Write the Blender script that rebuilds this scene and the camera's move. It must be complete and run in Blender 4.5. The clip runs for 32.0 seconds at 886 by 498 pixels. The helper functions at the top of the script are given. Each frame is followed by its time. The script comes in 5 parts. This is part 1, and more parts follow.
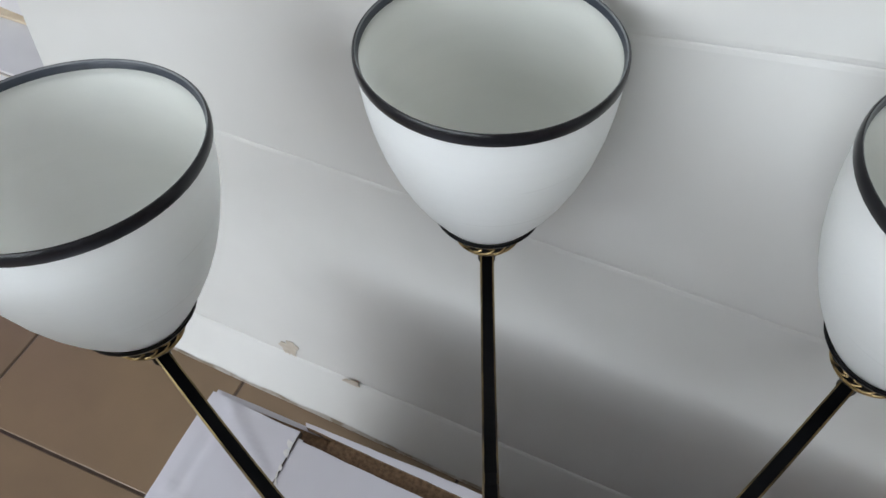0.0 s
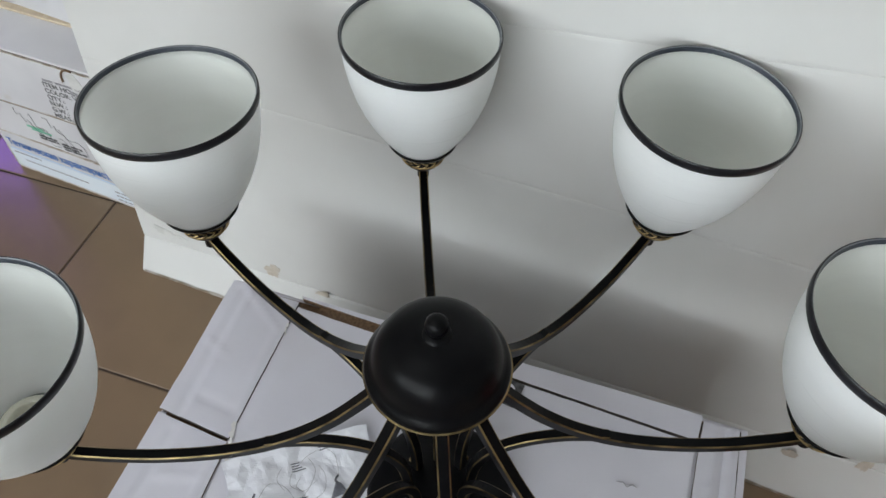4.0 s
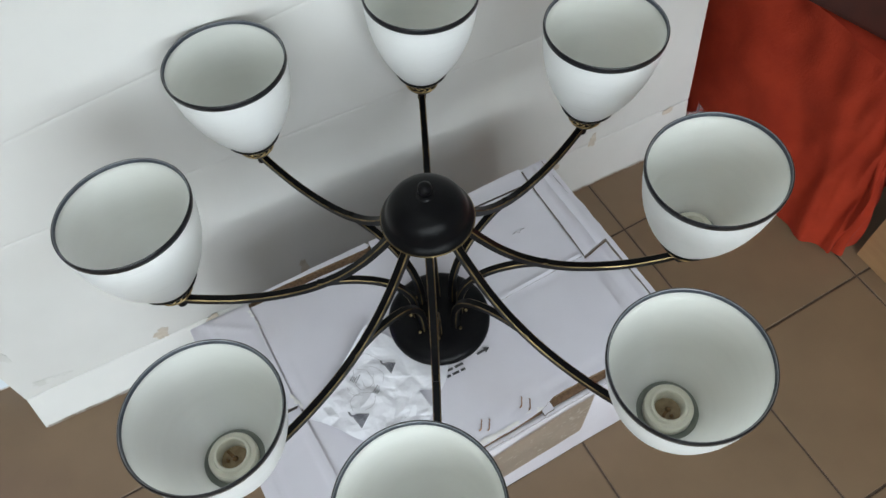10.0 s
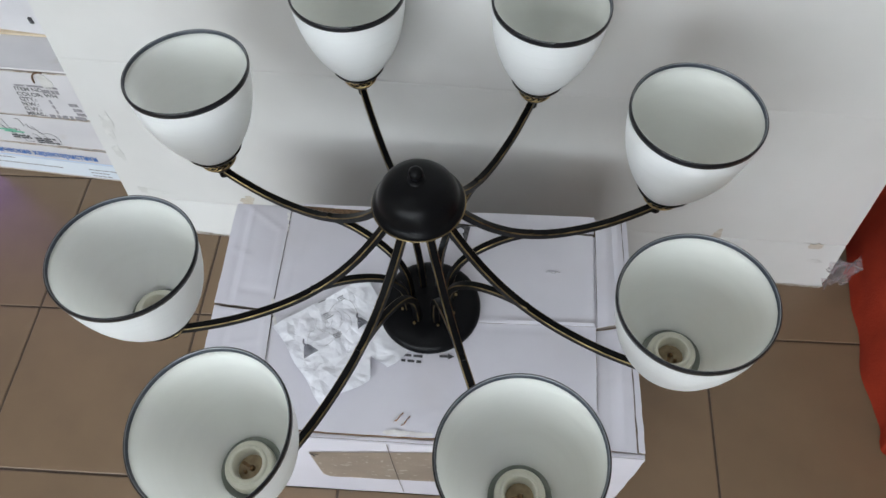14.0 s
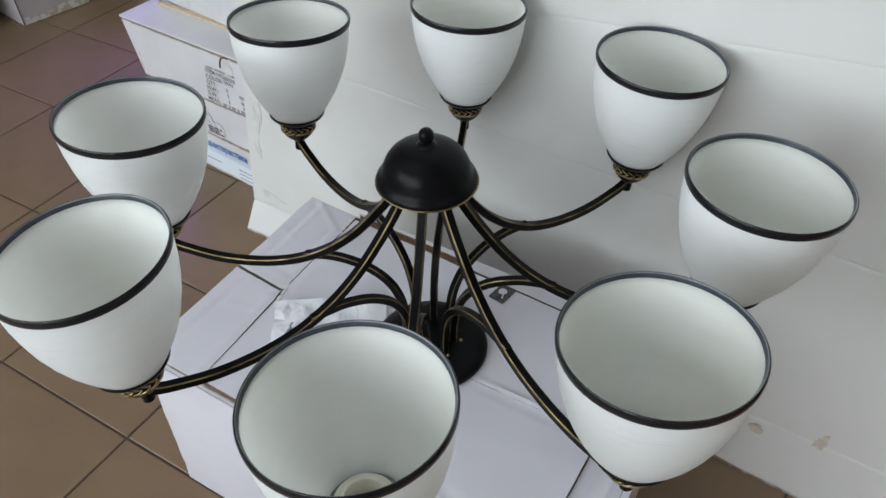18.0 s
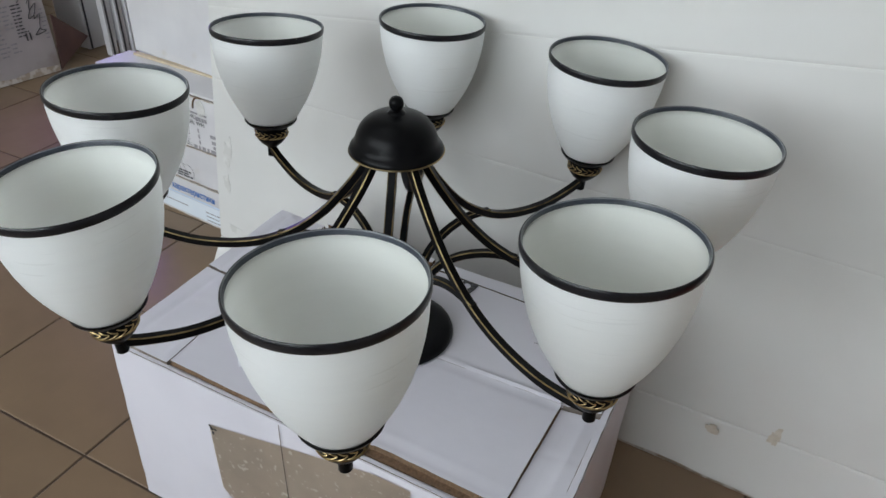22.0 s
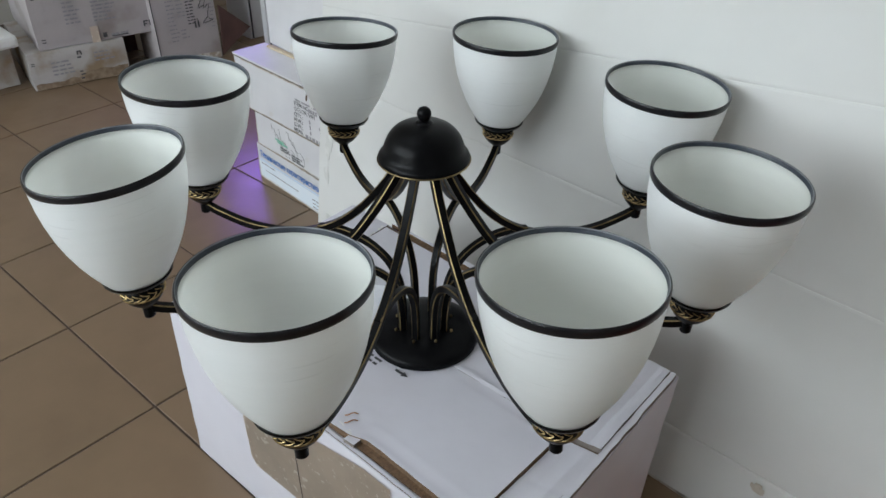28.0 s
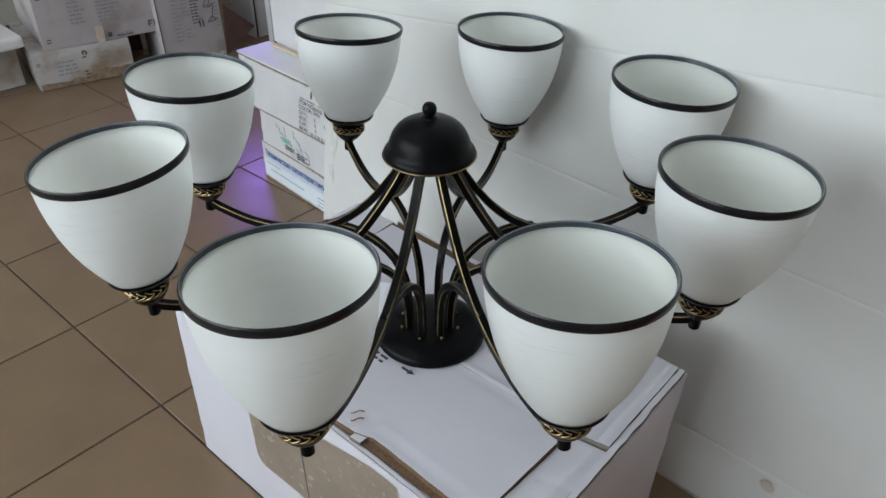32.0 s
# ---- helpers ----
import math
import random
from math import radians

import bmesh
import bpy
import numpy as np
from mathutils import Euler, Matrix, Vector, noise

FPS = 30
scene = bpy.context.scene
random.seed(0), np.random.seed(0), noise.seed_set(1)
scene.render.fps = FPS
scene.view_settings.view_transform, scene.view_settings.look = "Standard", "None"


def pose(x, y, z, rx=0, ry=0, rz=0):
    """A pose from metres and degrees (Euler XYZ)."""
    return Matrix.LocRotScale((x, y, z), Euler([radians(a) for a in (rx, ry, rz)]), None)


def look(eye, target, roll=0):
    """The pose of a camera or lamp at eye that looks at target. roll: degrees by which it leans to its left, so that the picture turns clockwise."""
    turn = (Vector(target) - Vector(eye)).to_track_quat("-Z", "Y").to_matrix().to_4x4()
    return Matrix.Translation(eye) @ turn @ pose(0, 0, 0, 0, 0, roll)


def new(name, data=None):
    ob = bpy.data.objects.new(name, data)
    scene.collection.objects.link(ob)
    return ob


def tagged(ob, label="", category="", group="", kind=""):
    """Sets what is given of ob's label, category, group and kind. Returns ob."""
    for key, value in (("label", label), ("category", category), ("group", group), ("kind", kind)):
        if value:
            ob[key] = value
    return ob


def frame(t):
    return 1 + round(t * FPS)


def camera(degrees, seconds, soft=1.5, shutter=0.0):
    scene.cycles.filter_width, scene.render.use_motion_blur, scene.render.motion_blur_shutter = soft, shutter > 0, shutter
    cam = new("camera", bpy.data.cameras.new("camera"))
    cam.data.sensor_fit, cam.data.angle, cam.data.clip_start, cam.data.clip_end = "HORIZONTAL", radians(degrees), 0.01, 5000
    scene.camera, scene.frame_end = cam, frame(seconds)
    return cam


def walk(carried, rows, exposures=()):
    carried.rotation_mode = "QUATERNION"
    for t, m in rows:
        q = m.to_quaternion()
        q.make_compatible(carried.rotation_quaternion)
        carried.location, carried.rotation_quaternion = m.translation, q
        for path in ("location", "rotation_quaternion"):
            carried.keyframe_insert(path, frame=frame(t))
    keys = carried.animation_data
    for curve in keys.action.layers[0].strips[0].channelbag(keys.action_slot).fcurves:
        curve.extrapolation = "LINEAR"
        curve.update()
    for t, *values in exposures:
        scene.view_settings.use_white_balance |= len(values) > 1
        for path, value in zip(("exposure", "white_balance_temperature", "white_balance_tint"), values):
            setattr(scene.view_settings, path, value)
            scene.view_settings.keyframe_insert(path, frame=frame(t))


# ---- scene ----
# ---------------------------------------------------------------- camera
EXPOSURES = [(0.0, 0.0, 6500, 13), (2.0, -0.1, 6500, 12), (4.0, -0.1, 6600, 11), (7.0, -0.05, 6600, 9), (9.0, 0.08, 6550, 9), (11.0, 0.02, 6450, 8.5), (13.0, 0.04, 6350, 7),
             (14.0, 0.04, 6500, 12), (15.0, 0.04, 6400, 8), (18.0, -0.06, 6500, 11), (20.0, -0.16, 6500, 11), (24.0, -0.22, 6500, 10), (26.0, -0.15, 6450, 9), (32.0, -0.12, 6400, 9)]
cam = camera(60.74, 32.0)
walk(cam, [
    (0, look((0.006, -0.022, 0.527), (-0.602, 1.058, -1.042), -4.3)),
    (0.5, pose(-0.0273, -0.0505, 0.5514, 38.18, 0.61, 27.38)),
    (1, pose(-0.0547, -0.0777, 0.5487, 38.78, -0.13, 28.07)),
    (1.5, pose(-0.0560, -0.1135, 0.5653, 38.49, -1.43, 27.76)),
    (2, pose(-0.0390, -0.1437, 0.5866, 38.44, -1.63, 25.35)),
    (2.5, pose(-0.0050, -0.1596, 0.6100, 38.84, -0.65, 23.91)),
    (3, pose(0.0392, -0.1711, 0.6419, 38.91, -0.23, 24.75)),
    (3.5, pose(0.0698, -0.2018, 0.6688, 38.71, 0.03, 24.57)),
    (4, pose(0.0925, -0.2230, 0.6942, 37.03, 0.16, 21.36)),
    (4.5, pose(0.0784, -0.2522, 0.7212, 36.18, 0.22, 14.13)),
    (6.5, pose(0.0250, -0.3159, 0.7760, 31.61, 1.38, -6.60)),
    (7, pose(-0.0237, -0.3212, 0.7828, 29.69, 2.09, -19.89)),
    (7.5, pose(-0.0521, -0.3095, 0.7870, 27.19, 2.82, -29.64)),
    (8, pose(-0.0991, -0.3424, 0.8221, 28.45, 2.64, -33.93)),
    (8.5, pose(-0.1368, -0.3684, 0.8716, 28.21, 3.20, -33.18)),
    (9, pose(-0.1760, -0.3965, 0.8948, 30.47, 1.89, -31.25)),
    (9.5, pose(-0.1606, -0.3943, 0.8967, 29.70, 2.72, -30.28)),
    (10, pose(-0.1525, -0.4093, 0.9058, 30.87, 2.55, -26.40)),
    (10.5, pose(-0.0906, -0.4347, 0.9169, 30.97, 2.78, -18.27)),
    (11, pose(-0.0323, -0.4397, 0.8990, 31.09, 2.74, -10.60)),
    (11.5, pose(-0.0227, -0.4344, 0.9058, 30.28, 3.35, -10.90)),
    (12, pose(-0.0129, -0.4322, 0.9035, 30.71, 2.95, -8.06)),
    (12.5, pose(0.0580, -0.4414, 0.8978, 31.71, 2.38, 1.54)),
    (13, pose(0.1069, -0.4419, 0.9004, 31.48, 2.97, 6.75)),
    (13.5, pose(0.1090, -0.4399, 0.9041, 31.26, 2.24, 6.38)),
    (14, pose(0.1010, -0.4441, 0.9000, 31.13, 1.90, 6.87)),
    (14.5, pose(0.1424, -0.4438, 0.9002, 31.43, 1.41, 12.74)),
    (15, pose(0.1850, -0.4500, 0.8981, 32.68, 1.66, 17.37)),
    (15.5, pose(0.1960, -0.4506, 0.8975, 33.05, 1.60, 19.57)),
    (17.5, pose(0.3109, -0.4551, 0.7597, 41.97, 0.84, 32.41)),
    (18, pose(0.3314, -0.4756, 0.6888, 47.37, 0.16, 33.24)),
    (18.5, pose(0.3478, -0.4912, 0.6394, 51.65, 0.11, 34.64)),
    (19, pose(0.3780, -0.5144, 0.6347, 53.01, 0.31, 35.50)),
    (19.5, pose(0.3950, -0.5413, 0.6273, 54.37, -0.20, 35.23)),
    (20, pose(0.3930, -0.5711, 0.6217, 55.29, -1.14, 32.84)),
    (20.5, pose(0.3955, -0.5865, 0.6104, 55.63, -0.98, 31.93)),
    (21, pose(0.3933, -0.5889, 0.6078, 55.63, -1.42, 31.36)),
    (21.5, pose(0.3909, -0.5877, 0.6066, 55.61, -1.59, 30.70)),
    (22, pose(0.3901, -0.5856, 0.6041, 55.54, -1.68, 30.62)),
    (22.5, pose(0.3925, -0.5829, 0.6045, 55.65, -1.74, 30.66)),
    (23, pose(0.3911, -0.5794, 0.6053, 55.43, -1.88, 30.51)),
    (23.5, pose(0.3944, -0.5798, 0.6036, 55.63, -1.54, 30.70)),
    (24, pose(0.4016, -0.5581, 0.6131, 55.00, -1.45, 31.81)),
    (24.5, pose(0.4420, -0.5282, 0.6215, 54.72, -1.11, 37.41)),
    (25, pose(0.4740, -0.5121, 0.6280, 55.09, -0.76, 41.18)),
    (25.5, pose(0.4965, -0.5075, 0.6285, 55.68, -1.03, 43.15)),
    (26, pose(0.5110, -0.5027, 0.6250, 55.62, -0.78, 44.06)),
    (26.5, pose(0.5115, -0.5041, 0.6224, 55.59, -1.11, 44.20)),
    (28.5, pose(0.5115, -0.5007, 0.6182, 55.58, -0.77, 44.46)),
    (29, pose(0.5077, -0.5027, 0.6165, 55.44, -1.04, 44.38)),
    (29.5, pose(0.5068, -0.5019, 0.6158, 55.34, -0.86, 44.41)),
    (30, pose(0.5060, -0.5003, 0.6146, 55.24, -0.77, 44.48)),
    (30.5, pose(0.5047, -0.5013, 0.6159, 55.38, -0.77, 44.41)),
    (31, pose(0.5062, -0.5026, 0.6156, 55.57, -0.70, 44.56)),
    (31.5, pose(0.5059, -0.5018, 0.6151, 55.51, -0.60, 44.55)),
    (32, pose(0.5090, -0.4995, 0.6137, 55.54, -0.39, 44.61)),
], EXPOSURES)


# ---------------------------------------------------------------- light
FLOOR_Z = -0.300
world = bpy.data.worlds.new("sky")
scene.world = world
world.use_nodes = True
_nt = world.node_tree
_bg = _nt.nodes["Background"]
_sky = _nt.nodes.new("ShaderNodeTexSky")
_sky.sky_type = "NISHITA"
_sky.sun_disc = False
_sky.sun_elevation = radians(40)
_sky.sun_rotation = radians(200)
_nt.links.new(_sky.outputs[0], _bg.inputs[0])
_bg.inputs[1].default_value = 0.10


def area_lamp(name, eye, target, sx, sy, watts, color):
    data = bpy.data.lights.new(name, "AREA")
    data.shape = "RECTANGLE"
    data.size, data.size_y, data.energy, data.color = sx, sy, watts, color
    ob = new(name, data)
    ob.matrix_world = look(eye, target)
    return ob


# daylight through the shop window, an added ceiling fill and an unseen violet lamp
area_lamp("window_daylight", (-0.92, -2.62, 1.22), (-0.80, 0.0, 0.75), 3.2, 1.45, 74.0, (0.88, 0.96, 1.0))
area_lamp("ceiling_fill_light", (-0.7, -0.7, 2.44), (-0.7, -0.7, 0.0), 1.3, 1.3, 3.6, (0.90, 0.97, 1.0))
# violet source is inferred from its glow on the floor, itself unseen
area_lamp("violet_unseen_light", (-1.44, 0.66, 0.06), (-0.95, 0.36, -0.26), 0.16, 0.16, 1.35, (0.30, 0.15, 1.0))


# ---------------------------------------------------------------- materials
def ramp_mix(nt, fac, a, b):
    m = nt.nodes.new("ShaderNodeMix")
    m.data_type = "RGBA"
    m.inputs[6].default_value = (*a, 1)
    m.inputs[7].default_value = (*b, 1)
    nt.links.new(fac, m.inputs[0])
    return m.outputs[2]


def noise_fac(nt, scale, detail, lo, hi, stretch=(1, 1, 1), coord="Object"):
    tc = nt.nodes.new("ShaderNodeTexCoord")
    mp = nt.nodes.new("ShaderNodeMapping")
    mp.inputs["Scale"].default_value = stretch
    no = nt.nodes.new("ShaderNodeTexNoise")
    no.inputs["Scale"].default_value = scale
    no.inputs["Detail"].default_value = detail
    mr = nt.nodes.new("ShaderNodeMapRange")
    mr.inputs["From Min"].default_value = lo
    mr.inputs["From Max"].default_value = hi
    nt.links.new(tc.outputs[coord], mp.inputs[0])
    nt.links.new(mp.outputs[0], no.inputs["Vector"])
    nt.links.new(no.outputs["Fac"], mr.inputs["Value"])
    return mr.outputs["Result"], no.outputs["Fac"]


def material(name, color, color2=None, rough=0.5, metal=0.0, scale=40.0, lo=0.35, hi=0.65, bump=0.0, bump_scale=200.0,
             stretch=(1, 1, 1), stain=None, stain_scale=6.0, stain_lo=0.55, stain_hi=0.75, per_object=0.0, rough2=None, coat=0.0, spec=0.5):
    m = bpy.data.materials.new(name)
    m.use_nodes = True
    nt = m.node_tree
    p = nt.nodes["Principled BSDF"]
    p.inputs["Roughness"].default_value = rough
    p.inputs["Metallic"].default_value = metal
    p.inputs["Coat Weight"].default_value = coat
    p.inputs["Specular IOR Level"].default_value = spec
    color2 = color2 or tuple(c * 0.9 for c in color)
    fac, _ = noise_fac(nt, scale, 5.0, lo, hi, stretch)
    col = ramp_mix(nt, fac, color, color2)
    if stain:
        sf, _ = noise_fac(nt, stain_scale, 4.0, stain_lo, stain_hi)
        mx = nt.nodes.new("ShaderNodeMix")
        mx.data_type = "RGBA"
        nt.links.new(sf, mx.inputs[0])
        nt.links.new(col, mx.inputs[6])
        mx.inputs[7].default_value = (*stain, 1)
        col = mx.outputs[2]
    if per_object:
        oi = nt.nodes.new("ShaderNodeObjectInfo")
        hs = nt.nodes.new("ShaderNodeHueSaturation")
        mr = nt.nodes.new("ShaderNodeMapRange")
        mr.inputs["To Min"].default_value = 1 - per_object
        mr.inputs["To Max"].default_value = 1 + per_object
        nt.links.new(oi.outputs["Random"], mr.inputs["Value"])
        nt.links.new(mr.outputs[0], hs.inputs["Value"])
        nt.links.new(col, hs.inputs["Color"])
        col = hs.outputs[0]
    nt.links.new(col, p.inputs["Base Color"])
    if rough2 is not None:
        mr = nt.nodes.new("ShaderNodeMapRange")
        mr.inputs["To Min"].default_value = rough
        mr.inputs["To Max"].default_value = rough2
        nt.links.new(fac, mr.inputs["Value"])
        nt.links.new(mr.outputs[0], p.inputs["Roughness"])
    if bump:
        _, braw = noise_fac(nt, bump_scale, 3.0, 0, 1, stretch)
        bp = nt.nodes.new("ShaderNodeBump")
        bp.inputs["Strength"].default_value = bump
        bp.inputs["Distance"].default_value = 0.002
        nt.links.new(braw, bp.inputs["Height"])
        nt.links.new(bp.outputs[0], p.inputs["Normal"])
    return m


def glass_shade_material(name, color, translucent, scratch):
    """Opal glass: a matt white body that lets some light through, with faint brushed rings."""
    m = material(name, color, tuple(c * 0.96 for c in color), rough=0.33, scale=9.0, lo=0.3, hi=0.7, bump=0.05, bump_scale=30.0,
                 stretch=(1, 1, 14))
    nt = m.node_tree
    out = nt.nodes["Material Output"]
    p = nt.nodes["Principled BSDF"]
    # hair-thin brushed scratches that run round the glass in broken lines
    line, _ = noise_fac(nt, 3.0, 1.0, 0.655, 0.69, (3, 3, 130))
    here, _ = noise_fac(nt, 14.0, 1.0, 0.54, 0.60, (1, 1, 1.6))
    both = nt.nodes.new("ShaderNodeMath")
    both.operation = "MULTIPLY"
    nt.links.new(line, both.inputs[0])
    nt.links.new(here, both.inputs[1])
    old = p.inputs["Base Color"].links[0].from_socket
    sc = nt.nodes.new("ShaderNodeMix")
    sc.data_type = "RGBA"
    nt.links.new(both.outputs[0], sc.inputs[0])
    nt.links.new(old, sc.inputs[6])
    sc.inputs[7].default_value = (*[c * scratch for c in color], 1)
    nt.links.new(sc.outputs[2], p.inputs["Base Color"])
    tr = nt.nodes.new("ShaderNodeBsdfTranslucent")
    tr.inputs[0].default_value = (*color, 1)
    mx = nt.nodes.new("ShaderNodeMixShader")
    mx.inputs[0].default_value = translucent
    nt.links.new(p.outputs[0], mx.inputs[1])
    nt.links.new(tr.outputs[0], mx.inputs[2])
    nt.links.new(mx.outputs[0], out.inputs["Surface"])
    return m


M_BLACK = material("black_satin_enamel", (0.0025, 0.0026, 0.0032), (0.0045, 0.0046, 0.0055), rough=0.30, scale=30, spec=0.11)
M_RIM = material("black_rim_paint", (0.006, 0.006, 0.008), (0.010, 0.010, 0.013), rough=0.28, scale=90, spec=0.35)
# slate of the inner rim carries a bluish window reflection in its colour
M_RIM_IN = material("slate_rim_inside", (0.030, 0.037, 0.050), (0.045, 0.053, 0.068), rough=0.38, spec=0.35, scale=60)
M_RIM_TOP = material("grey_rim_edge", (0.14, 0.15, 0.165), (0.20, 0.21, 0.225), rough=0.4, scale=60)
M_SOCKET_SHADOW = material("grey_green_socket_shadow", (0.22, 0.245, 0.215), (0.28, 0.30, 0.27), rough=0.6, scale=60)
M_GOLD = material("brushed_antique_gold", (0.33, 0.245, 0.118), (0.056, 0.042, 0.024), rough=0.42, metal=0.9, scale=38, lo=0.38, hi=0.68, stretch=(1, 1, 1))
M_ROPE = material("patinated_gold_leaf", (0.62, 0.46, 0.22), (0.20, 0.14, 0.07), rough=0.4, metal=0.85, scale=120)
M_OPAL = glass_shade_material("white_opal_glass", (0.955, 0.968, 0.985), 0.46, 0.88)
M_OPAL_IN = glass_shade_material("inner_opal_glass", (0.925, 0.942, 0.900), 0.50, 0.99)
M_CERAMIC = material("cream_ceramic", (0.78, 0.76, 0.66), (0.70, 0.68, 0.58), rough=0.3, scale=50)
M_DISC = material("tan_contact_disc", (0.36, 0.28, 0.165), (0.24, 0.17, 0.09), rough=0.5, scale=120)
M_CONTACT = material("brown_brass_contact", (0.25, 0.15, 0.07), (0.10, 0.06, 0.03), rough=0.4, metal=0.6, scale=150)
M_CARTON = material("white_coated_carton", (0.675, 0.665, 0.730), (0.625, 0.615, 0.680), rough=0.42, scale=7, bump=0.40, bump_scale=16, stain=(0.60, 0.575, 0.615), stain_scale=4.0, stain_lo=0.58, stain_hi=0.80)
M_BOARD = material("white_matt_board", (0.645, 0.645, 0.63), (0.60, 0.60, 0.585), rough=0.57, scale=5, bump=0.20, bump_scale=8, stain=(0.55, 0.54, 0.51), stain_scale=2.2, stain_lo=0.6, stain_hi=0.85)
M_KRAFT = material("brown_corrugated_edge", (0.20, 0.120, 0.068), (0.11, 0.066, 0.038), rough=0.9, scale=320, bump=0.5, bump_scale=300)
M_GREYEDGE = material("grey_brown_board_edge", (0.24, 0.21, 0.19), (0.16, 0.13, 0.11), rough=0.85, scale=60)
M_WATER = material("brown_water_stain", (0.19, 0.13, 0.08), (0.30, 0.23, 0.16), rough=0.8, scale=60)
M_TAPE = material("brown_tape_patch", (0.57, 0.475, 0.385), (0.50, 0.415, 0.335), rough=0.45, scale=25, stain=(0.74, 0.69, 0.62), stain_scale=110.0, stain_lo=0.60, stain_hi=0.68)
M_TORN = material("torn_white_paper", (0.80, 0.79, 0.79), (0.66, 0.64, 0.63), rough=0.8, scale=80, bump=0.4, bump_scale=150)
M_TILE = material("brown_floor_tile", (0.205, 0.139, 0.084), (0.176, 0.118, 0.070), rough=0.30, scale=9, lo=0.3, hi=0.7, bump=0.06, bump_scale=60, stain=(0.25, 0.18, 0.13), stain_scale=3.0, per_object=0.06, rough2=0.42)
M_GROUT = material("dark_grout", (0.098, 0.070, 0.052), (0.066, 0.047, 0.036), rough=0.9, scale=120, bump=0.3)
M_INK = material("black_print", (0.025, 0.025, 0.03), (0.10, 0.10, 0.105), rough=0.6, scale=200)
M_GREYINK = material("grey_print", (0.24, 0.23, 0.25), (0.34, 0.33, 0.35), rough=0.6, scale=200)
M_STENCIL = material("dull_black_stencil", (0.07, 0.07, 0.075), (0.22, 0.22, 0.22), rough=0.7, scale=140)
M_SLATEINK = material("slate_print", (0.09, 0.095, 0.12), (0.20, 0.20, 0.24), rough=0.5, scale=160)
M_BLUEINK = material("blue_print", (0.06, 0.16, 0.46), (0.10, 0.22, 0.52), rough=0.5, scale=200)
M_GREENINK = material("green_print", (0.12, 0.46, 0.30), (0.18, 0.52, 0.36), rough=0.5, scale=200)
M_COPPER = material("copper_staple_wire", (0.45, 0.22, 0.10), (0.25, 0.12, 0.06), rough=0.35, metal=0.8, scale=200)
M_PAPER = material("crumpled_print_paper", (0.86, 0.87, 0.93), (0.82, 0.83, 0.89), rough=0.30, scale=25, bump=0.05, bump_scale=60, rough2=0.40, coat=0.25)
M_STAIN = material("ochre_glue_stain", (0.50, 0.44, 0.36), (0.58, 0.53, 0.465), rough=0.55, scale=90, stain=(0.45, 0.40, 0.345), stain_scale=160)
M_SMEAR = material("grey_smear", (0.56, 0.56, 0.54), (0.63, 0.63, 0.61), rough=0.6, scale=60, lo=0.42, hi=0.58)
M_RED = material("red_velour_cloth", (0.60, 0.058, 0.020), (0.50, 0.042, 0.014), rough=0.9, scale=18, bump=0.35, bump_scale=240)
# brown board with the violet light's tint mixed into its base colour
M_VIOLET_LIT = material("violet_tinted_brown_carton", (0.17, 0.095, 0.085), (0.13, 0.075, 0.07), rough=0.75, scale=14, bump=0.15, bump_scale=60)
M_MAROON_SHADOW = material("dark_maroon_shadow", (0.050, 0.012, 0.008), (0.035, 0.009, 0.006), rough=0.5, scale=30)
M_KRAFTBOX = material("plain_brown_carton", (0.36, 0.21, 0.10), (0.31, 0.175, 0.085), rough=0.75, scale=12, bump=0.15, bump_scale=60, stretch=(1, 1, 5))
M_LILACBOX = material("pale_lilac_carton", (0.45, 0.415, 0.42), (0.39, 0.355, 0.36), rough=0.7, scale=8, stain=(0.30, 0.26, 0.24), stain_scale=8, stain_lo=0.56, stain_hi=0.72)
M_DIRTY = material("dirty_white_carton", (0.50, 0.48, 0.47), (0.42, 0.395, 0.38), rough=0.7, scale=8, stain=(0.30, 0.22, 0.14), stain_scale=9, stain_lo=0.50, stain_hi=0.66)
M_WHITEBOX = material("glossy_white_box", (0.64, 0.635, 0.65), (0.575, 0.57, 0.59), rough=0.48, scale=9, bump=0.15, bump_scale=24, stain=(0.54, 0.51, 0.48), stain_scale=16.0, stain_lo=0.66, stain_hi=0.82)
M_WORN = material("worn_tan_box_edge", (0.40, 0.33, 0.26), (0.60, 0.56, 0.52), rough=0.8, scale=55, lo=0.42, hi=0.56)
M_CREAM = material("cream_cardboard", (0.62, 0.52, 0.38), (0.52, 0.42, 0.30), rough=0.8, scale=40)
M_PALEPANEL = material("pale_blue_white_print", (0.70, 0.77, 0.84), (0.72, 0.78, 0.84), rough=0.4, scale=20)
M_PALEBLUE = material("pale_blue_strip", (0.52, 0.66, 0.84), (0.58, 0.70, 0.86), rough=0.5, scale=60)
M_WALL = material("beige_plaster", (0.54, 0.51, 0.465), (0.49, 0.465, 0.42), rough=0.85, scale=3, bump=0.2, bump_scale=90)
M_CEIL = material("white_ceiling_paint", (0.78, 0.77, 0.75), (0.73, 0.72, 0.70), rough=0.9, scale=3, bump=0.1, bump_scale=60)
M_FRAME = material("white_window_plastic", (0.76, 0.76, 0.76), (0.72, 0.72, 0.72), rough=0.35, scale=20)
M_LIME = material("lime_packet", (0.58, 0.66, 0.18), (0.72, 0.74, 0.40), rough=0.5, scale=30)


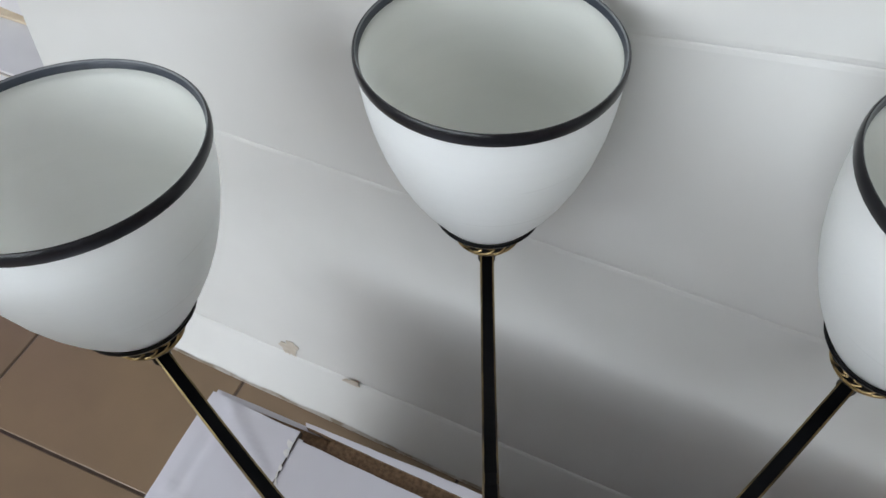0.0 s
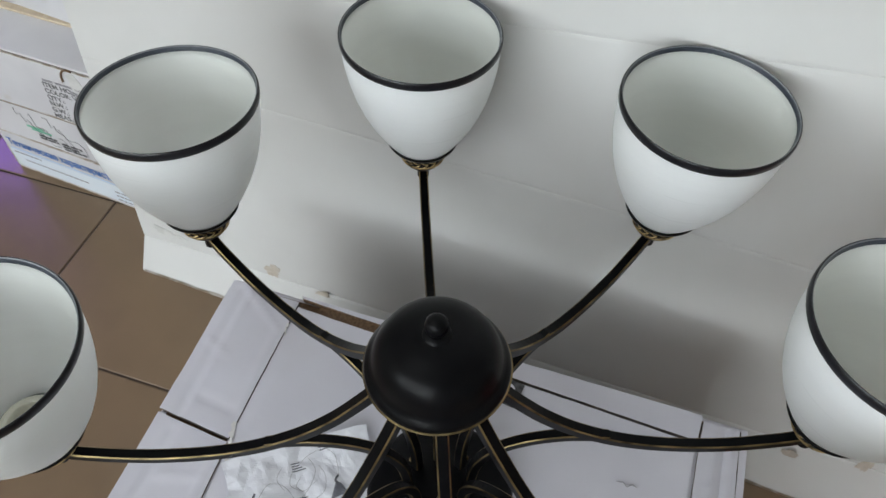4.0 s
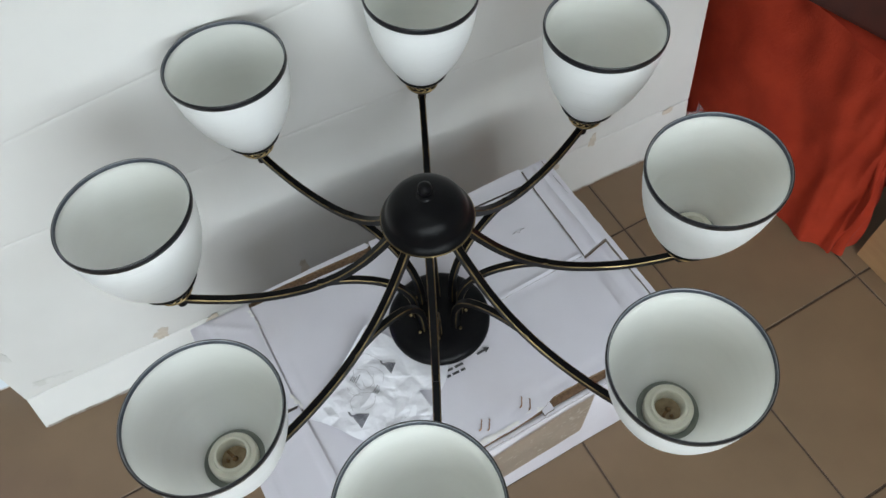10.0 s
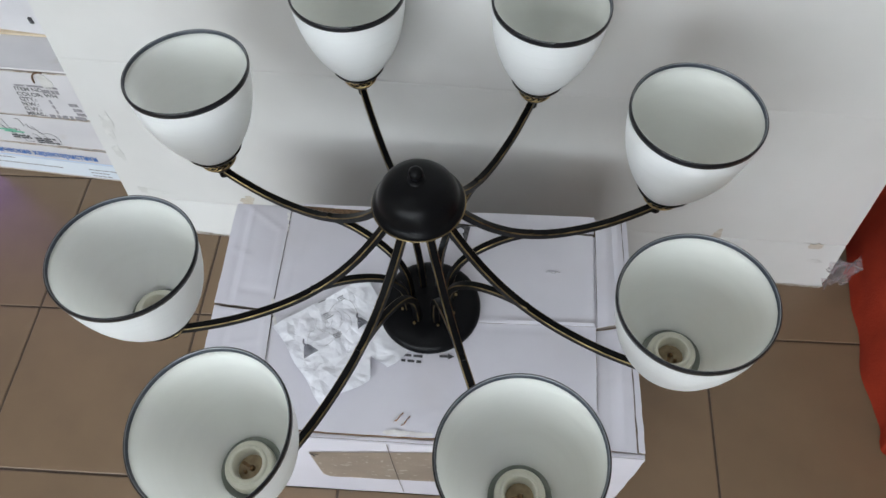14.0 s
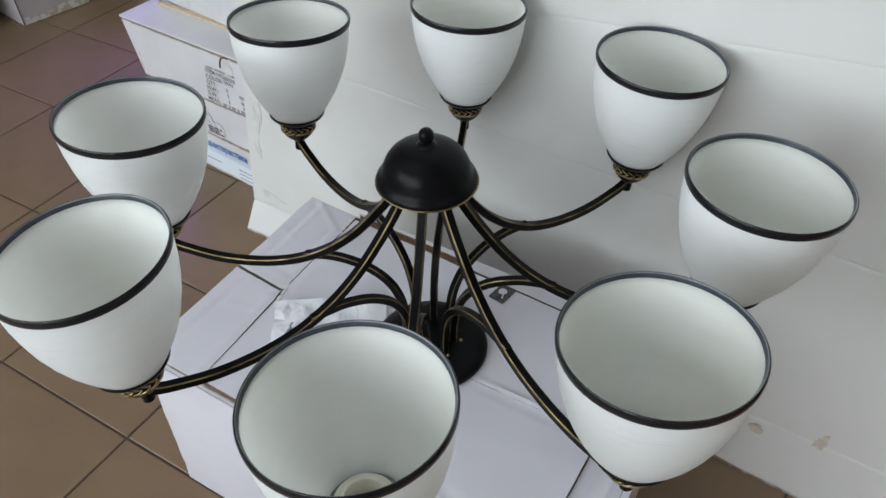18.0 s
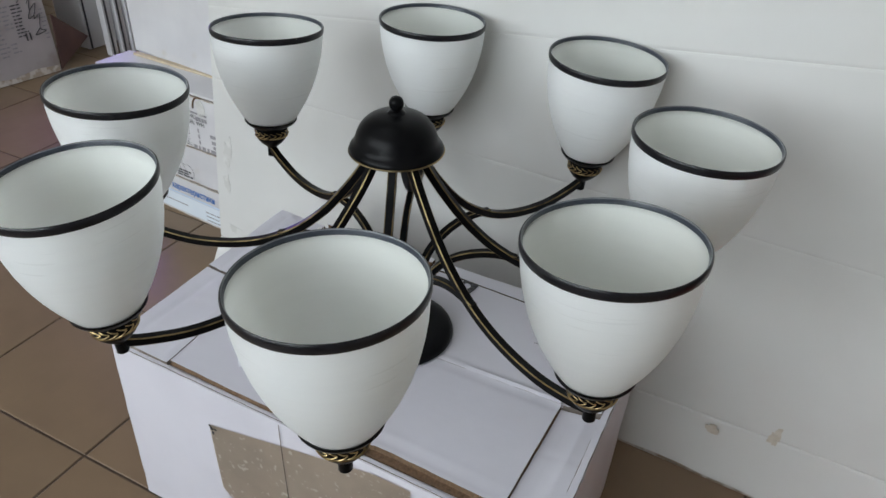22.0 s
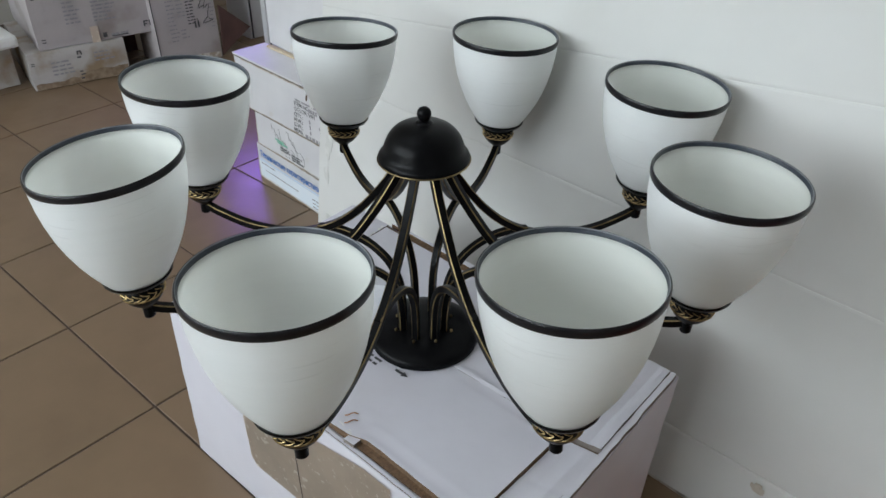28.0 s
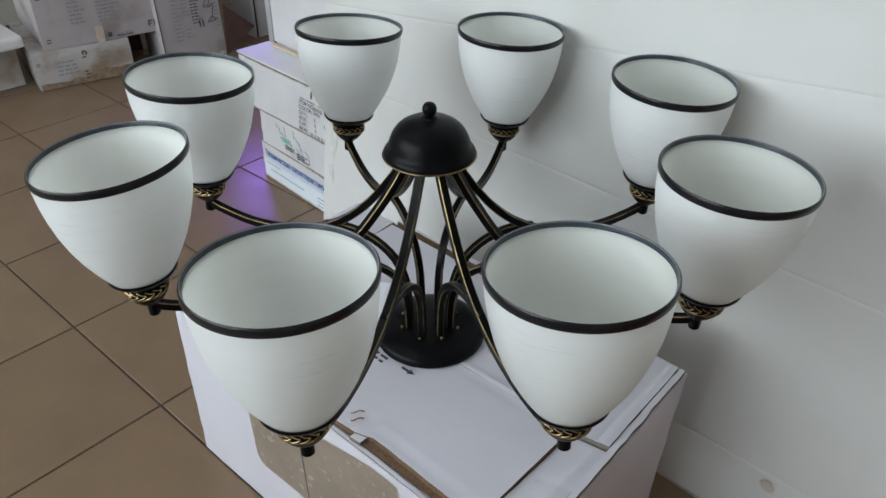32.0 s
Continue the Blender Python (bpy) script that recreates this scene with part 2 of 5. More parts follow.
def clear_material(name, tint, rough, clear=1.0):
    m = bpy.data.materials.new(name)
    m.use_nodes = True
    p = m.node_tree.nodes["Principled BSDF"]
    p.inputs["Base Color"].default_value = (*tint, 1)
    p.inputs["Roughness"].default_value = rough
    p.inputs["Transmission Weight"].default_value = clear
    p.inputs["IOR"].default_value = 1.2
    return m


M_GLASS = clear_material("window_glass", (0.97, 0.99, 0.98), 0.0)
M_FILM = clear_material("clear_plastic_film", (0.80, 0.76, 0.80), 0.18, 0.86)


# ---------------------------------------------------------------- mesh helpers
def link(name, bm, mats, parent=None, label="", smooth=False):
    me = bpy.data.meshes.new(name)
    bmesh.ops.recalc_face_normals(bm, faces=bm.faces)
    bm.to_mesh(me)
    bm.free()
    for m in (mats if isinstance(mats, (list, tuple)) else [mats]):
        me.materials.append(m)
    if smooth:
        for p in me.polygons:
            p.use_smooth = True
        me.set_sharp_from_angle(angle=radians(38))
    ob = new(name, me)
    if parent is not None:
        ob.parent = parent
    if label:
        ob["label"] = label
    if name in ("small_print", "shipping_figure", "torn_seam", "lamp_drawing", "line_drawing", "printed_arrow", "green_line", "corner_mark"):
        ob["kind"] = "stuff"
    return ob


def part(name, bm, mats, parent, label="", smooth=False):
    return link(name, bm, mats, parent, label, smooth)


def empty(name, m=None, label="", category="", group="", kind=""):
    ob = new(name)
    ob.empty_display_size = 0.05
    if m is not None:
        ob.matrix_world = m
    return tagged(ob, label, category, group, kind)


def lathe(profile, seg=48, bm=None, m=None):
    bm = bm or bmesh.new()
    rings = []
    for r, z in profile:
        if r < 1e-6:
            rings.append([bm.verts.new((0, 0, z))])
        else:
            rings.append([bm.verts.new((r * math.cos(2 * math.pi * k / seg), r * math.sin(2 * math.pi * k / seg), z)) for k in range(seg)])
    for a, b in zip(rings, rings[1:]):
        for k in range(seg):
            q = [a[k % len(a)], a[(k + 1) % len(a)], b[(k + 1) % len(b)], b[k % len(b)]]
            q = list(dict.fromkeys(q))
            if len(q) >= 3:
                bm.faces.new(q)
    if m is not None:
        bmesh.ops.transform(bm, matrix=m, verts=[v for ring in rings for v in ring])
    return bm


def smooth_curve(pts, n):
    """Catmull-Rom through points of any dimension."""
    P = [Vector(p) for p in pts]
    P = [P[0] * 2 - P[1]] + P + [P[-1] * 2 - P[-2]]
    out = []
    for i in range(1, len(P) - 2):
        a, b, c, d = P[i - 1:i + 3]
        for k in range(n):
            t = k / n
            out.append(0.5 * (2 * b + (c - a) * t + (2 * a - 5 * b + 4 * c - d) * t * t + (3 * b - a - 3 * c + d) * t ** 3))
    out.append(P[-2])
    return out


def sweep(pts, profile, side, gold=(), bm=None, caps=True):
    """A bar along pts; profile is (across, up) in the plane of side and the bar's normal. gold: strips that take the second material."""
    bm = bm or bmesh.new()
    rings = []
    for i, p in enumerate(pts):
        d = (pts[min(i + 1, len(pts) - 1)] - pts[max(i - 1, 0)]).normalized()
        s = (side - d * side.dot(d)).normalized()
        u = s.cross(d)
        rings.append([bm.verts.new(p + s * a + u * b) for a, b in profile])
    n = len(profile)
    for a, b in zip(rings, rings[1:]):
        for k in range(n):
            f = bm.faces.new((a[k], a[(k + 1) % n], b[(k + 1) % n], b[k]))
            f.material_index = 1 if k in gold else 0
    if caps:
        bm.faces.new(rings[0])
        bm.faces.new(rings[-1])
    return bm


def box(x0, x1, y0, y1, z0, z1, bevel=0.0, bm=None, m=None, mat=0):
    bm = bm or bmesh.new()
    vs = [bm.verts.new((x, y, z)) for z in (z0, z1) for y in (y0, y1) for x in (x0, x1)]
    fs = [bm.faces.new([vs[i] for i in q]) for q in ((0, 2, 3, 1), (4, 5, 7, 6), (0, 1, 5, 4), (1, 3, 7, 5), (3, 2, 6, 7), (2, 0, 4, 6))]
    for f in fs:
        f.material_index = mat
    if bevel:
        es = {e for f in fs for e in f.edges}
        r = bmesh.ops.bevel(bm, geom=list(es), offset=bevel, segments=2, profile=0.6, affect="EDGES")
        vs = list({v for f in r["faces"] for v in f.verts} | {v for v in vs if v.is_valid})
    if m is not None:
        bmesh.ops.transform(bm, matrix=m, verts=[v for v in vs if v.is_valid])
    return bm


def soft_box(x0, x1, y0, y1, z0, z1, n=8, bulge=0.004, rnd=0.0015, seed=0, m=None):
    """A carton body: a box with faces that bulge a little and edges that are not quite straight."""
    bm = bmesh.new()
    bmesh.ops.create_cube(bm, size=2.0)
    bmesh.ops.subdivide_edges(bm, edges=list(bm.edges), cuts=n, use_grid_fill=True)
    for v in bm.verts:
        x, y, z = v.co
        bx = bulge * (1 - y * y) * (1 - z * z) * x
        by = bulge * (1 - x * x) * (1 - z * z) * y
        k = Vector((x * 3 + seed, y * 3 - seed, z * 3 + 2 * seed))
        w = noise.noise_vector(k) * rnd
        v.co = Vector(((x0 + x1) / 2 + x * (x1 - x0) / 2 + bx, (y0 + y1) / 2 + y * (y1 - y0) / 2 + by, (z0 + z1) / 2 + z * (z1 - z0) / 2)) + w
        if z < -0.99:
            v.co.z = z0
    if m is not None:
        bmesh.ops.transform(bm, matrix=m, verts=bm.verts)
    return bm


def slab(outline, h, m=None, bm=None):
    """A flat piece of any outline, h thick, in the xy plane."""
    bm = bm or bmesh.new()
    a = [bm.verts.new((x, y, 0)) for x, y in outline]
    b = [bm.verts.new((x, y, h)) for x, y in outline]
    bm.faces.new(a)
    bm.faces.new(b)
    for i in range(len(a)):
        j = (i + 1) % len(a)
        bm.faces.new((a[i], a[j], b[j], b[i]))
    if m is not None:
        bmesh.ops.transform(bm, matrix=m, verts=a + b)
    return bm


def blob(rx, ry, seed, n=18, rough=0.35):
    rng = random.Random(seed)
    ph = [rng.uniform(0, 6.28) for _ in range(4)]
    out = []
    for k in range(n):
        a = 2 * math.pi * k / n
        r = 1 + rough * (0.5 * math.sin(2 * a + ph[0]) + 0.3 * math.sin(3 * a + ph[1]) + 0.3 * math.sin(5 * a + ph[2]) + 0.22 * math.sin(9 * a + ph[3]) + 0.16 * math.sin(14 * a + ph[0]))
        out.append((rx * r * math.cos(a), ry * r * math.sin(a)))
    return out


def wire(pts, r, seg=6, bm=None):
    bm = bm or bmesh.new()
    prof = [(r * math.cos(2 * math.pi * k / seg), r * math.sin(2 * math.pi * k / seg)) for k in range(seg)]
    d = (pts[-1] - pts[0]).normalized()
    side = d.orthogonal().normalized()
    return sweep(pts, prof, side, bm=bm)


def lettering(name, text, size, m, mat, parent, label="", bold=0.0):
    cu = bpy.data.curves.new(name, "FONT")
    cu.body, cu.size, cu.extrude, cu.offset = text, size, 0.00015, bold
    tmp = new(name + "_outline", cu)
    me = bpy.data.meshes.new_from_object(tmp.evaluated_get(bpy.context.evaluated_depsgraph_get()))
    bpy.data.objects.remove(tmp)
    bpy.data.curves.remove(cu)
    me.materials.clear()
    me.materials.append(mat)
    ob = new(name, me)
    ob.parent = parent
    ob.matrix_local = m
    if label:
        ob["label"] = label
    return ob


def bars(rows, m, bm=None):
    """Print that cannot be read: rows of (x, y, width, height)."""
    bm = bm or bmesh.new()
    for x, y, w, h in rows:
        slab([(x, y), (x + w, y), (x + w, y + h), (x, y + h)], 0.0003, m, bm)
    return bm


def text_rows(x, y, w, rows, pitch, h, seed, word=(0.2, 0.45)):
    rng = random.Random(seed)
    out = []
    for r in range(rows):
        cx = x
        end = x + w * rng.uniform(0.6, 1.0)
        while cx < end:
            ww = h * rng.uniform(1.5, 4.5)
            out.append((cx, y - r * pitch, min(ww, end - cx + h), h))
            cx += ww + h * 0.8
    return out


# ---------------------------------------------------------------- room
def room():
    X0, X1, Y0, Y1, Z1 = -2.60, 2.10, -2.60, 1.32, 2.50
    t = 0.15
    for name, b in (("wall_north", (X0 - t, X1 + t, Y1, Y1 + t, FLOOR_Z - 0.1, Z1)), ("wall_west", (X0 - t, X0, Y0, Y1, FLOOR_Z - 0.1, Z1)),
                    ("wall_east", (X1, X1 + t, Y0, Y1, FLOOR_Z - 0.1, Z1))):
        tagged(link(name, box(*b), M_WALL), "plain beige plastered shop wall", "wall", kind="structure")
    # south wall with the shop window's opening
    wx0, wx1, wz0, wz1 = -2.55, 0.72, 0.42, 2.02
    bm = box(X0 - t, wx0, Y0 - t, Y0, FLOOR_Z - 0.1, Z1)
    box(wx1, X1 + t, Y0 - t, Y0, FLOOR_Z - 0.1, Z1, bm=bm)
    box(wx0, wx1, Y0 - t, Y0, FLOOR_Z - 0.1, wz0, bm=bm)
    box(wx0, wx1, Y0 - t, Y0, wz1, Z1, bm=bm)
    tagged(link("wall_south", bm, M_WALL), "beige plastered wall round the shop window", "wall", kind="structure")
    tagged(link("ceiling", box(X0 - t, X1 + t, Y0 - t, Y1 + t, Z1, Z1 + 0.1), M_CEIL), "plain white painted ceiling", "ceiling", kind="structure")
    win = empty("window_1", pose(0, Y0 - 0.08, 0), "wide white plastic shop window", "window", kind="structure")
    for k in range(3):
        a, b = wx0 + (wx1 - wx0) * k / 3, wx0 + (wx1 - wx0) * (k + 1) / 3
        fr = box(a, a + 0.05, -0.03, 0.03, wz0, wz1, 0.004)
        box(b - 0.05, b, -0.03, 0.03, wz0, wz1, 0.004, bm=fr)
        box(a + 0.05, b - 0.05, -0.03, 0.03, wz0, wz0 + 0.05, 0.004, bm=fr)
        box(a + 0.05, b - 0.05, -0.03, 0.03, wz1 - 0.05, wz1, 0.004, bm=fr)
        part("window_frame", fr, M_FRAME, win)
        pane = part("pane", box(a + 0.05, b - 0.05, -0.004, 0.004, wz0 + 0.05, wz1 - 0.05), M_GLASS, win)
        pane.visible_shadow = False
    part("window_sill", box(wx0, wx1, 0.03, 0.22, wz0 - 0.03, wz0, 0.004), M_FRAME, win)


# housing made up for the overhead fill lamp; both stay out of view
def fill_lamp_panel():
    root = empty("fill_lamp_panel", pose(-0.7, -0.7, 2.45), "square flat white panel added round the ceiling fill lamp", "ceiling light")
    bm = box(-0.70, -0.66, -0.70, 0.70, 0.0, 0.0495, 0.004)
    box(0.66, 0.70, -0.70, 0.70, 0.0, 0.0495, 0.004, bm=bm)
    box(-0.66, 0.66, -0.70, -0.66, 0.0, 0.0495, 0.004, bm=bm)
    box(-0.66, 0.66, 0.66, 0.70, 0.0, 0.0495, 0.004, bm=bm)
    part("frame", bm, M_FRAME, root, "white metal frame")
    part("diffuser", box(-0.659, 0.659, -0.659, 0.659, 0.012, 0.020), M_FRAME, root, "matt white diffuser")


# ---------------------------------------------------------------- chandelier
NUB_Z = 0.1150
# per arm: foot of the shade holder, the middle of the shade's rim, and the lean of the rim's plane
SHADES = (
    ((-0.1243, 0.2702, 0.1160), (-0.1237, 0.2742, 0.2853), (0.027, 0.032)), ((-0.2811, 0.1116, 0.1166), (-0.2796, 0.1246, 0.2861), (-0.021, 0.079)),
    ((-0.2782, -0.1176, 0.1147), (-0.2682, -0.1175, 0.2893), (0.038, 0.056)), ((-0.1279, -0.2732, 0.1208), (-0.1370, -0.2743, 0.2922), (-0.064, -0.060)),
    ((0.1305, -0.2726, 0.1189), (0.1226, -0.2694, 0.2939), (-0.059, 0.033)), ((0.2753, -0.1094, 0.1105), (0.2695, -0.1120, 0.2913), (-0.064, 0.035)),
    ((0.2749, 0.1120, 0.1129), (0.2822, 0.1103, 0.2903), (0.031, 0.019)), ((0.1127, 0.2710, 0.1118), (0.1238, 0.2709, 0.2862), (0.059, 0.012)),
)
RIM_H = 0.1725


def bar_profile(w, h, c):
    """A flat bar with chamfered edges; the chamfers are strips 1, 3, 5 and 7."""
    a, b = w / 2, h / 2
    return [(-a + c, -b), (a - c, -b), (a, -b + c), (a, b - c), (a - c, b), (-a + c, b), (-a, b - c), (-a, -b + c)]


def chandelier():
    root = empty("chandelier", None, "black and gold eight-arm chandelier with white glass shades on a carton", "chandelier")
    # ceiling plate at the foot
    part("ceiling_plate", lathe([(0, 0.0), (0.0655, 0.0), (0.067, 0.0015), (0.067, 0.005), (0.0655, 0.0085), (0.061, 0.012), (0.050, 0.0155), (0.034, 0.018), (0, 0.0185)], 64), M_BLACK, root, "round black enamelled ceiling plate", True)
    # dome with its gold edge and the ball on top
    dome = part("dome", lathe([(0, 0.246), (0.044, 0.246), (0.0490, 0.2464), (0.0492, 0.2486), (0.0482, 0.2510), (0.0460, 0.2535), (0.0442, 0.2560), (0.0430, 0.2592), (0.0416, 0.2640), (0.0392, 0.2697), (0.0356, 0.2750), (0.0308, 0.2795), (0.0246, 0.2830),
                              (0.0175, 0.2852), (0.0110, 0.2862), (0.0094, 0.2866), (0.0088, 0.2876), (0.0074, 0.2886), (0.0060, 0.2892), (0, 0.2894)], 64), M_BLACK, root, "black satin dome", True)
    part("gold_edge", lathe([(0.0486, 0.2452), (0.0497, 0.2456), (0.0502, 0.2464), (0.0497, 0.2472), (0.0486, 0.2474), (0.0486, 0.2452)], 64), M_GOLD, dome, "thin gold line round the edge", True)
    bm = lathe([(0.0001, 0.2892), (0.0044, 0.2894), (0.0062, 0.2915), (0.0074, 0.2945), (0.0076, 0.2972), (0.0070, 0.3000), (0.0052, 0.3026), (0.0024, 0.3040), (0, 0.3042)], 32)
    part("finial", bm, M_BLACK, dome, "small black ball", True)
    arm_rz = [(0.020, 0.249), (0.030, 0.232), (0.042, 0.2125), (0.058, 0.190), (0.080, 0.1635), (0.110, 0.1375), (0.148, 0.1170), (0.190, 0.1065), (0.235, 0.1050), (0.275, 0.1125), (0.297, 0.1200)]
    strut_rz = [(0.135, 0.1255), (0.118, 0.1285), (0.095, 0.1275), (0.068, 0.1185), (0.046, 0.1010), (0.033, 0.0760), (0.0285, 0.0480), (0.0275, 0.0120)]
    holder_profile = [(0, -0.0075), (0.0048, -0.0070), (0.0060, -0.0055), (0.0060, 0.0060), (0.0085, 0.0090), (0.0140, 0.0135), (0.0185, 0.0190), (0.0206, 0.0235), (0.0212, 0.0248), (0.0212, 0.0342),
                      (0.0200, 0.0357), (0.0215, 0.0374), (0.0265, 0.0400), (0.0322, 0.0438), (0.0347, 0.0476), (0.0344, 0.0496), (0.0327, 0.0486), (0.0300, 0.0453), (0.0240, 0.0425), (0, 0.0420)]
    outer = [(0.0290, 0.0442), (0.0318, 0.0480), (0.0370, 0.0558), (0.0442, 0.0682), (0.0512, 0.0820), (0.0573, 0.0968), (0.0625, 0.1130), (0.0663, 0.1295), (0.0689, 0.1462), (0.0701, 0.1600), (0.0705, RIM_H + 0.0004)]
    shade_profile = [(0, 0.0430)] + outer + [(0.0690, RIM_H + 0.0006)] + [(r - 0.0026, z + 0.0006) for r, z in reversed(outer[:-1])] + [(0, 0.0458)]
    n_out = 1 + len(outer)
    rim_profile = [(0.0698, RIM_H - 0.0051), (0.0708, RIM_H - 0.0051), (0.0714, RIM_H - 0.0040), (0.0716, RIM_H - 0.0005), (0.0714, RIM_H + 0.0018), (0.0707, RIM_H + 0.0027), (0.0701, RIM_H + 0.0027), (0.0693, RIM_H + 0.0020), (0.0689, RIM_H + 0.0008), (0.0683, RIM_H - 0.0016), (0.0686, RIM_H - 0.0020)]
    socket_profile = [(0, 0.0459), (0.0236, 0.0459), (0.0244, 0.0470), (0.0240, 0.0585), (0.0228, 0.0603), (0.0186, 0.0610), (0.0180, 0.0638), (0.0172, 0.0646), (0.0152, 0.0646), (0.0142, 0.0632), (0.0138, 0.0480), (0, 0.0480)]
    meshes = {}
    for nub, rim, lean in SHADES:
        nub, rim = Vector(nub), Vector(rim)
        az = math.atan2(nub.y, nub.x)
        rad = math.hypot(nub.x, nub.y)
        out = Vector((math.cos(az), math.sin(az), 0))
        side = Vector((-math.sin(az), math.cos(az), 0))
        up = Vector((0, 0, 1))
        dz = nub.z - NUB_Z
        pts = smooth_curve([out * (r * rad / 0.2985) + up * (z + dz * (r / 0.30) ** 2) for r, z in arm_rz], 5)
        part("arm", sweep(pts, bar_profile(0.0092, 0.0092, 0.0011), side, (1, 3, 5, 7)), (M_BLACK, M_GOLD), root, "curved black arm with worn gold edges")
        pts = smooth_curve([out * (r * rad / 0.2985) + up * (z + dz * (r / 0.30) ** 2) for r, z in strut_rz], 5)
        part("strut", sweep(pts, bar_profile(0.0084, 0.0084, 0.0010), side, (1, 3, 5, 7)), (M_BLACK, M_GOLD), root, "curved black brace with worn gold edges")
        # screw where the brace meets the plate
        part("screw", lathe([(0, 0.0165), (0.0020, 0.0165), (0.0020, 0.0195), (0.0012, 0.0205), (0, 0.0207)], 10, m=Matrix.Translation(out * 0.0360)), M_GOLD, root, "tiny brass screw head")
        # the holder, shade and socket share one leaning frame
        zax = Vector((*lean, 1)).normalized()
        xax = (out - zax * out.dot(zax)).normalized()
        yax = zax.cross(xax)
        m = Matrix((xax, yax, (rim - nub) / RIM_H)).transposed().to_4x4()
        m.translation = nub

        def shared(name, make, mats, parent, label, smooth=True):
            if name not in meshes:
                ob = part(name, make(), mats, parent, label, smooth)
                meshes[name] = ob.data
            else:
                ob = new(name, meshes[name])
                ob.parent = parent
                ob["label"] = label
            return ob

        holder = shared("shade_holder", lambda: lathe(holder_profile, 40), M_BLACK, root, "black cup that holds the shade")
        holder.matrix_parent_inverse = m

        def rope():
            bm = bmesh.new()
            n = 17
            for k in range(n):
                for s in (-1, 1):
                    a0 = 2 * math.pi * k / n
                    p = []
                    for t in (0.0, 0.33, 0.66, 1.0):
                        a = a0 + t * 2 * math.pi / n * 1.05
                        r = 0.0216 + 0.0011 * math.sin(math.pi * t)
                        p.append(Vector((r * math.cos(a), r * math.sin(a), 0.0297 + s * (0.0004 + 0.0037 * (1 - t)))))
                    sweep(p, [(-0.0006, 0), (0, 0.0008), (0.0006, 0), (0, -0.0005)], Vector((0, 0, 1)), bm=bm)
            lathe([(0.0208, 0.0242), (0.0223, 0.0245), (0.0223, 0.0252), (0.0210, 0.0255)], 32, bm=bm)
            return bm

        shared("rope_band", rope, M_ROPE, holder, "gold plaited leaf band")

        def glass():
            bm = lathe(shade_profile, 64)
            bm.faces.ensure_lookup_table()
            for idx, f in enumerate(bm.faces):
                f.material_index = 1 if idx >= 64 * n_out else 0
            return bm

        shade = shared("glass_shade", glass, (M_OPAL, M_OPAL_IN), root, "white opal glass shade")
        shade.matrix_parent_inverse = m
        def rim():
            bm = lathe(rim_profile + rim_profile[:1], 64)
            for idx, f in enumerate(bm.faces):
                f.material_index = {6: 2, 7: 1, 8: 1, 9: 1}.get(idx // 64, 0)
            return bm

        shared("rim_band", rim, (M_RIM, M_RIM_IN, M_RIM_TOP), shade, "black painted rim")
        socket = shared("lamp_socket", lambda: lathe(socket_profile, 36), M_CERAMIC, root, "empty cream ceramic lamp socket")
        socket.matrix_parent_inverse = m

        # this ring stands in for the soft shadow between socket and glass
        shared("socket_shadow_ring", lambda: lathe([(0.0200, 0.0461), (0.0288, 0.0463), (0.0302, 0.0500), (0.0296, 0.0502), (0.0270, 0.0480), (0.0200, 0.0475), (0.0200, 0.0461)], 36), M_SOCKET_SHADOW, socket, "grey-green ring painted as the shadow round the socket")

        def contact():
            bm = lathe([(0, 0.0481), (0.0134, 0.0481), (0.0131, 0.0490), (0, 0.0490)], 18)
            for f in bm.faces:
                f.material_index = 1
            for x, y, r in ((0.0, 0.0008, 0.0030), (0.0062, -0.0030, 0.0022)):
                lathe([(0, 0.0490), (r, 0.0490), (r, 0.0512), (r * 0.62, 0.0530), (0, 0.0533)], 10, bm=bm, m=Matrix.Translation((x, y, 0)))
            box(-0.0016, 0.0016, -0.0112, 0.0010, 0.0489, 0.0506, bm=bm)
            return bm

        shared("contact_spring", contact, (M_CONTACT, M_DISC), socket, "brown brass contacts", False)
    return root


# ---------------------------------------------------------------- carton under the chandelier
CORNERS = (Vector((-0.281, -0.194, 0)), Vector((0.281, -0.170, 0)), Vector((0.259, 0.170, 0)), Vector((-0.304, 0.145, 0)))
FEET = (Vector((-0.300, -0.189, 0)), Vector((0.280, -0.160, 0)), Vector((0.252, 0.158, 0)), Vector((-0.310, 0.150, 0)))


def on_carton(u, v, z, corners=CORNERS):
    """A place over the carton's slightly skewed plan; u and v run from -1 to 1, west to east and south to north."""
    a, b = (u + 1) / 2, (v + 1) / 2
    sw, se, ne, nw = corners
    q = (sw * (1 - a) + se * a) * (1 - b) + (nw * (1 - a) + ne * a) * b
    return Vector((q.x, q.y, z))


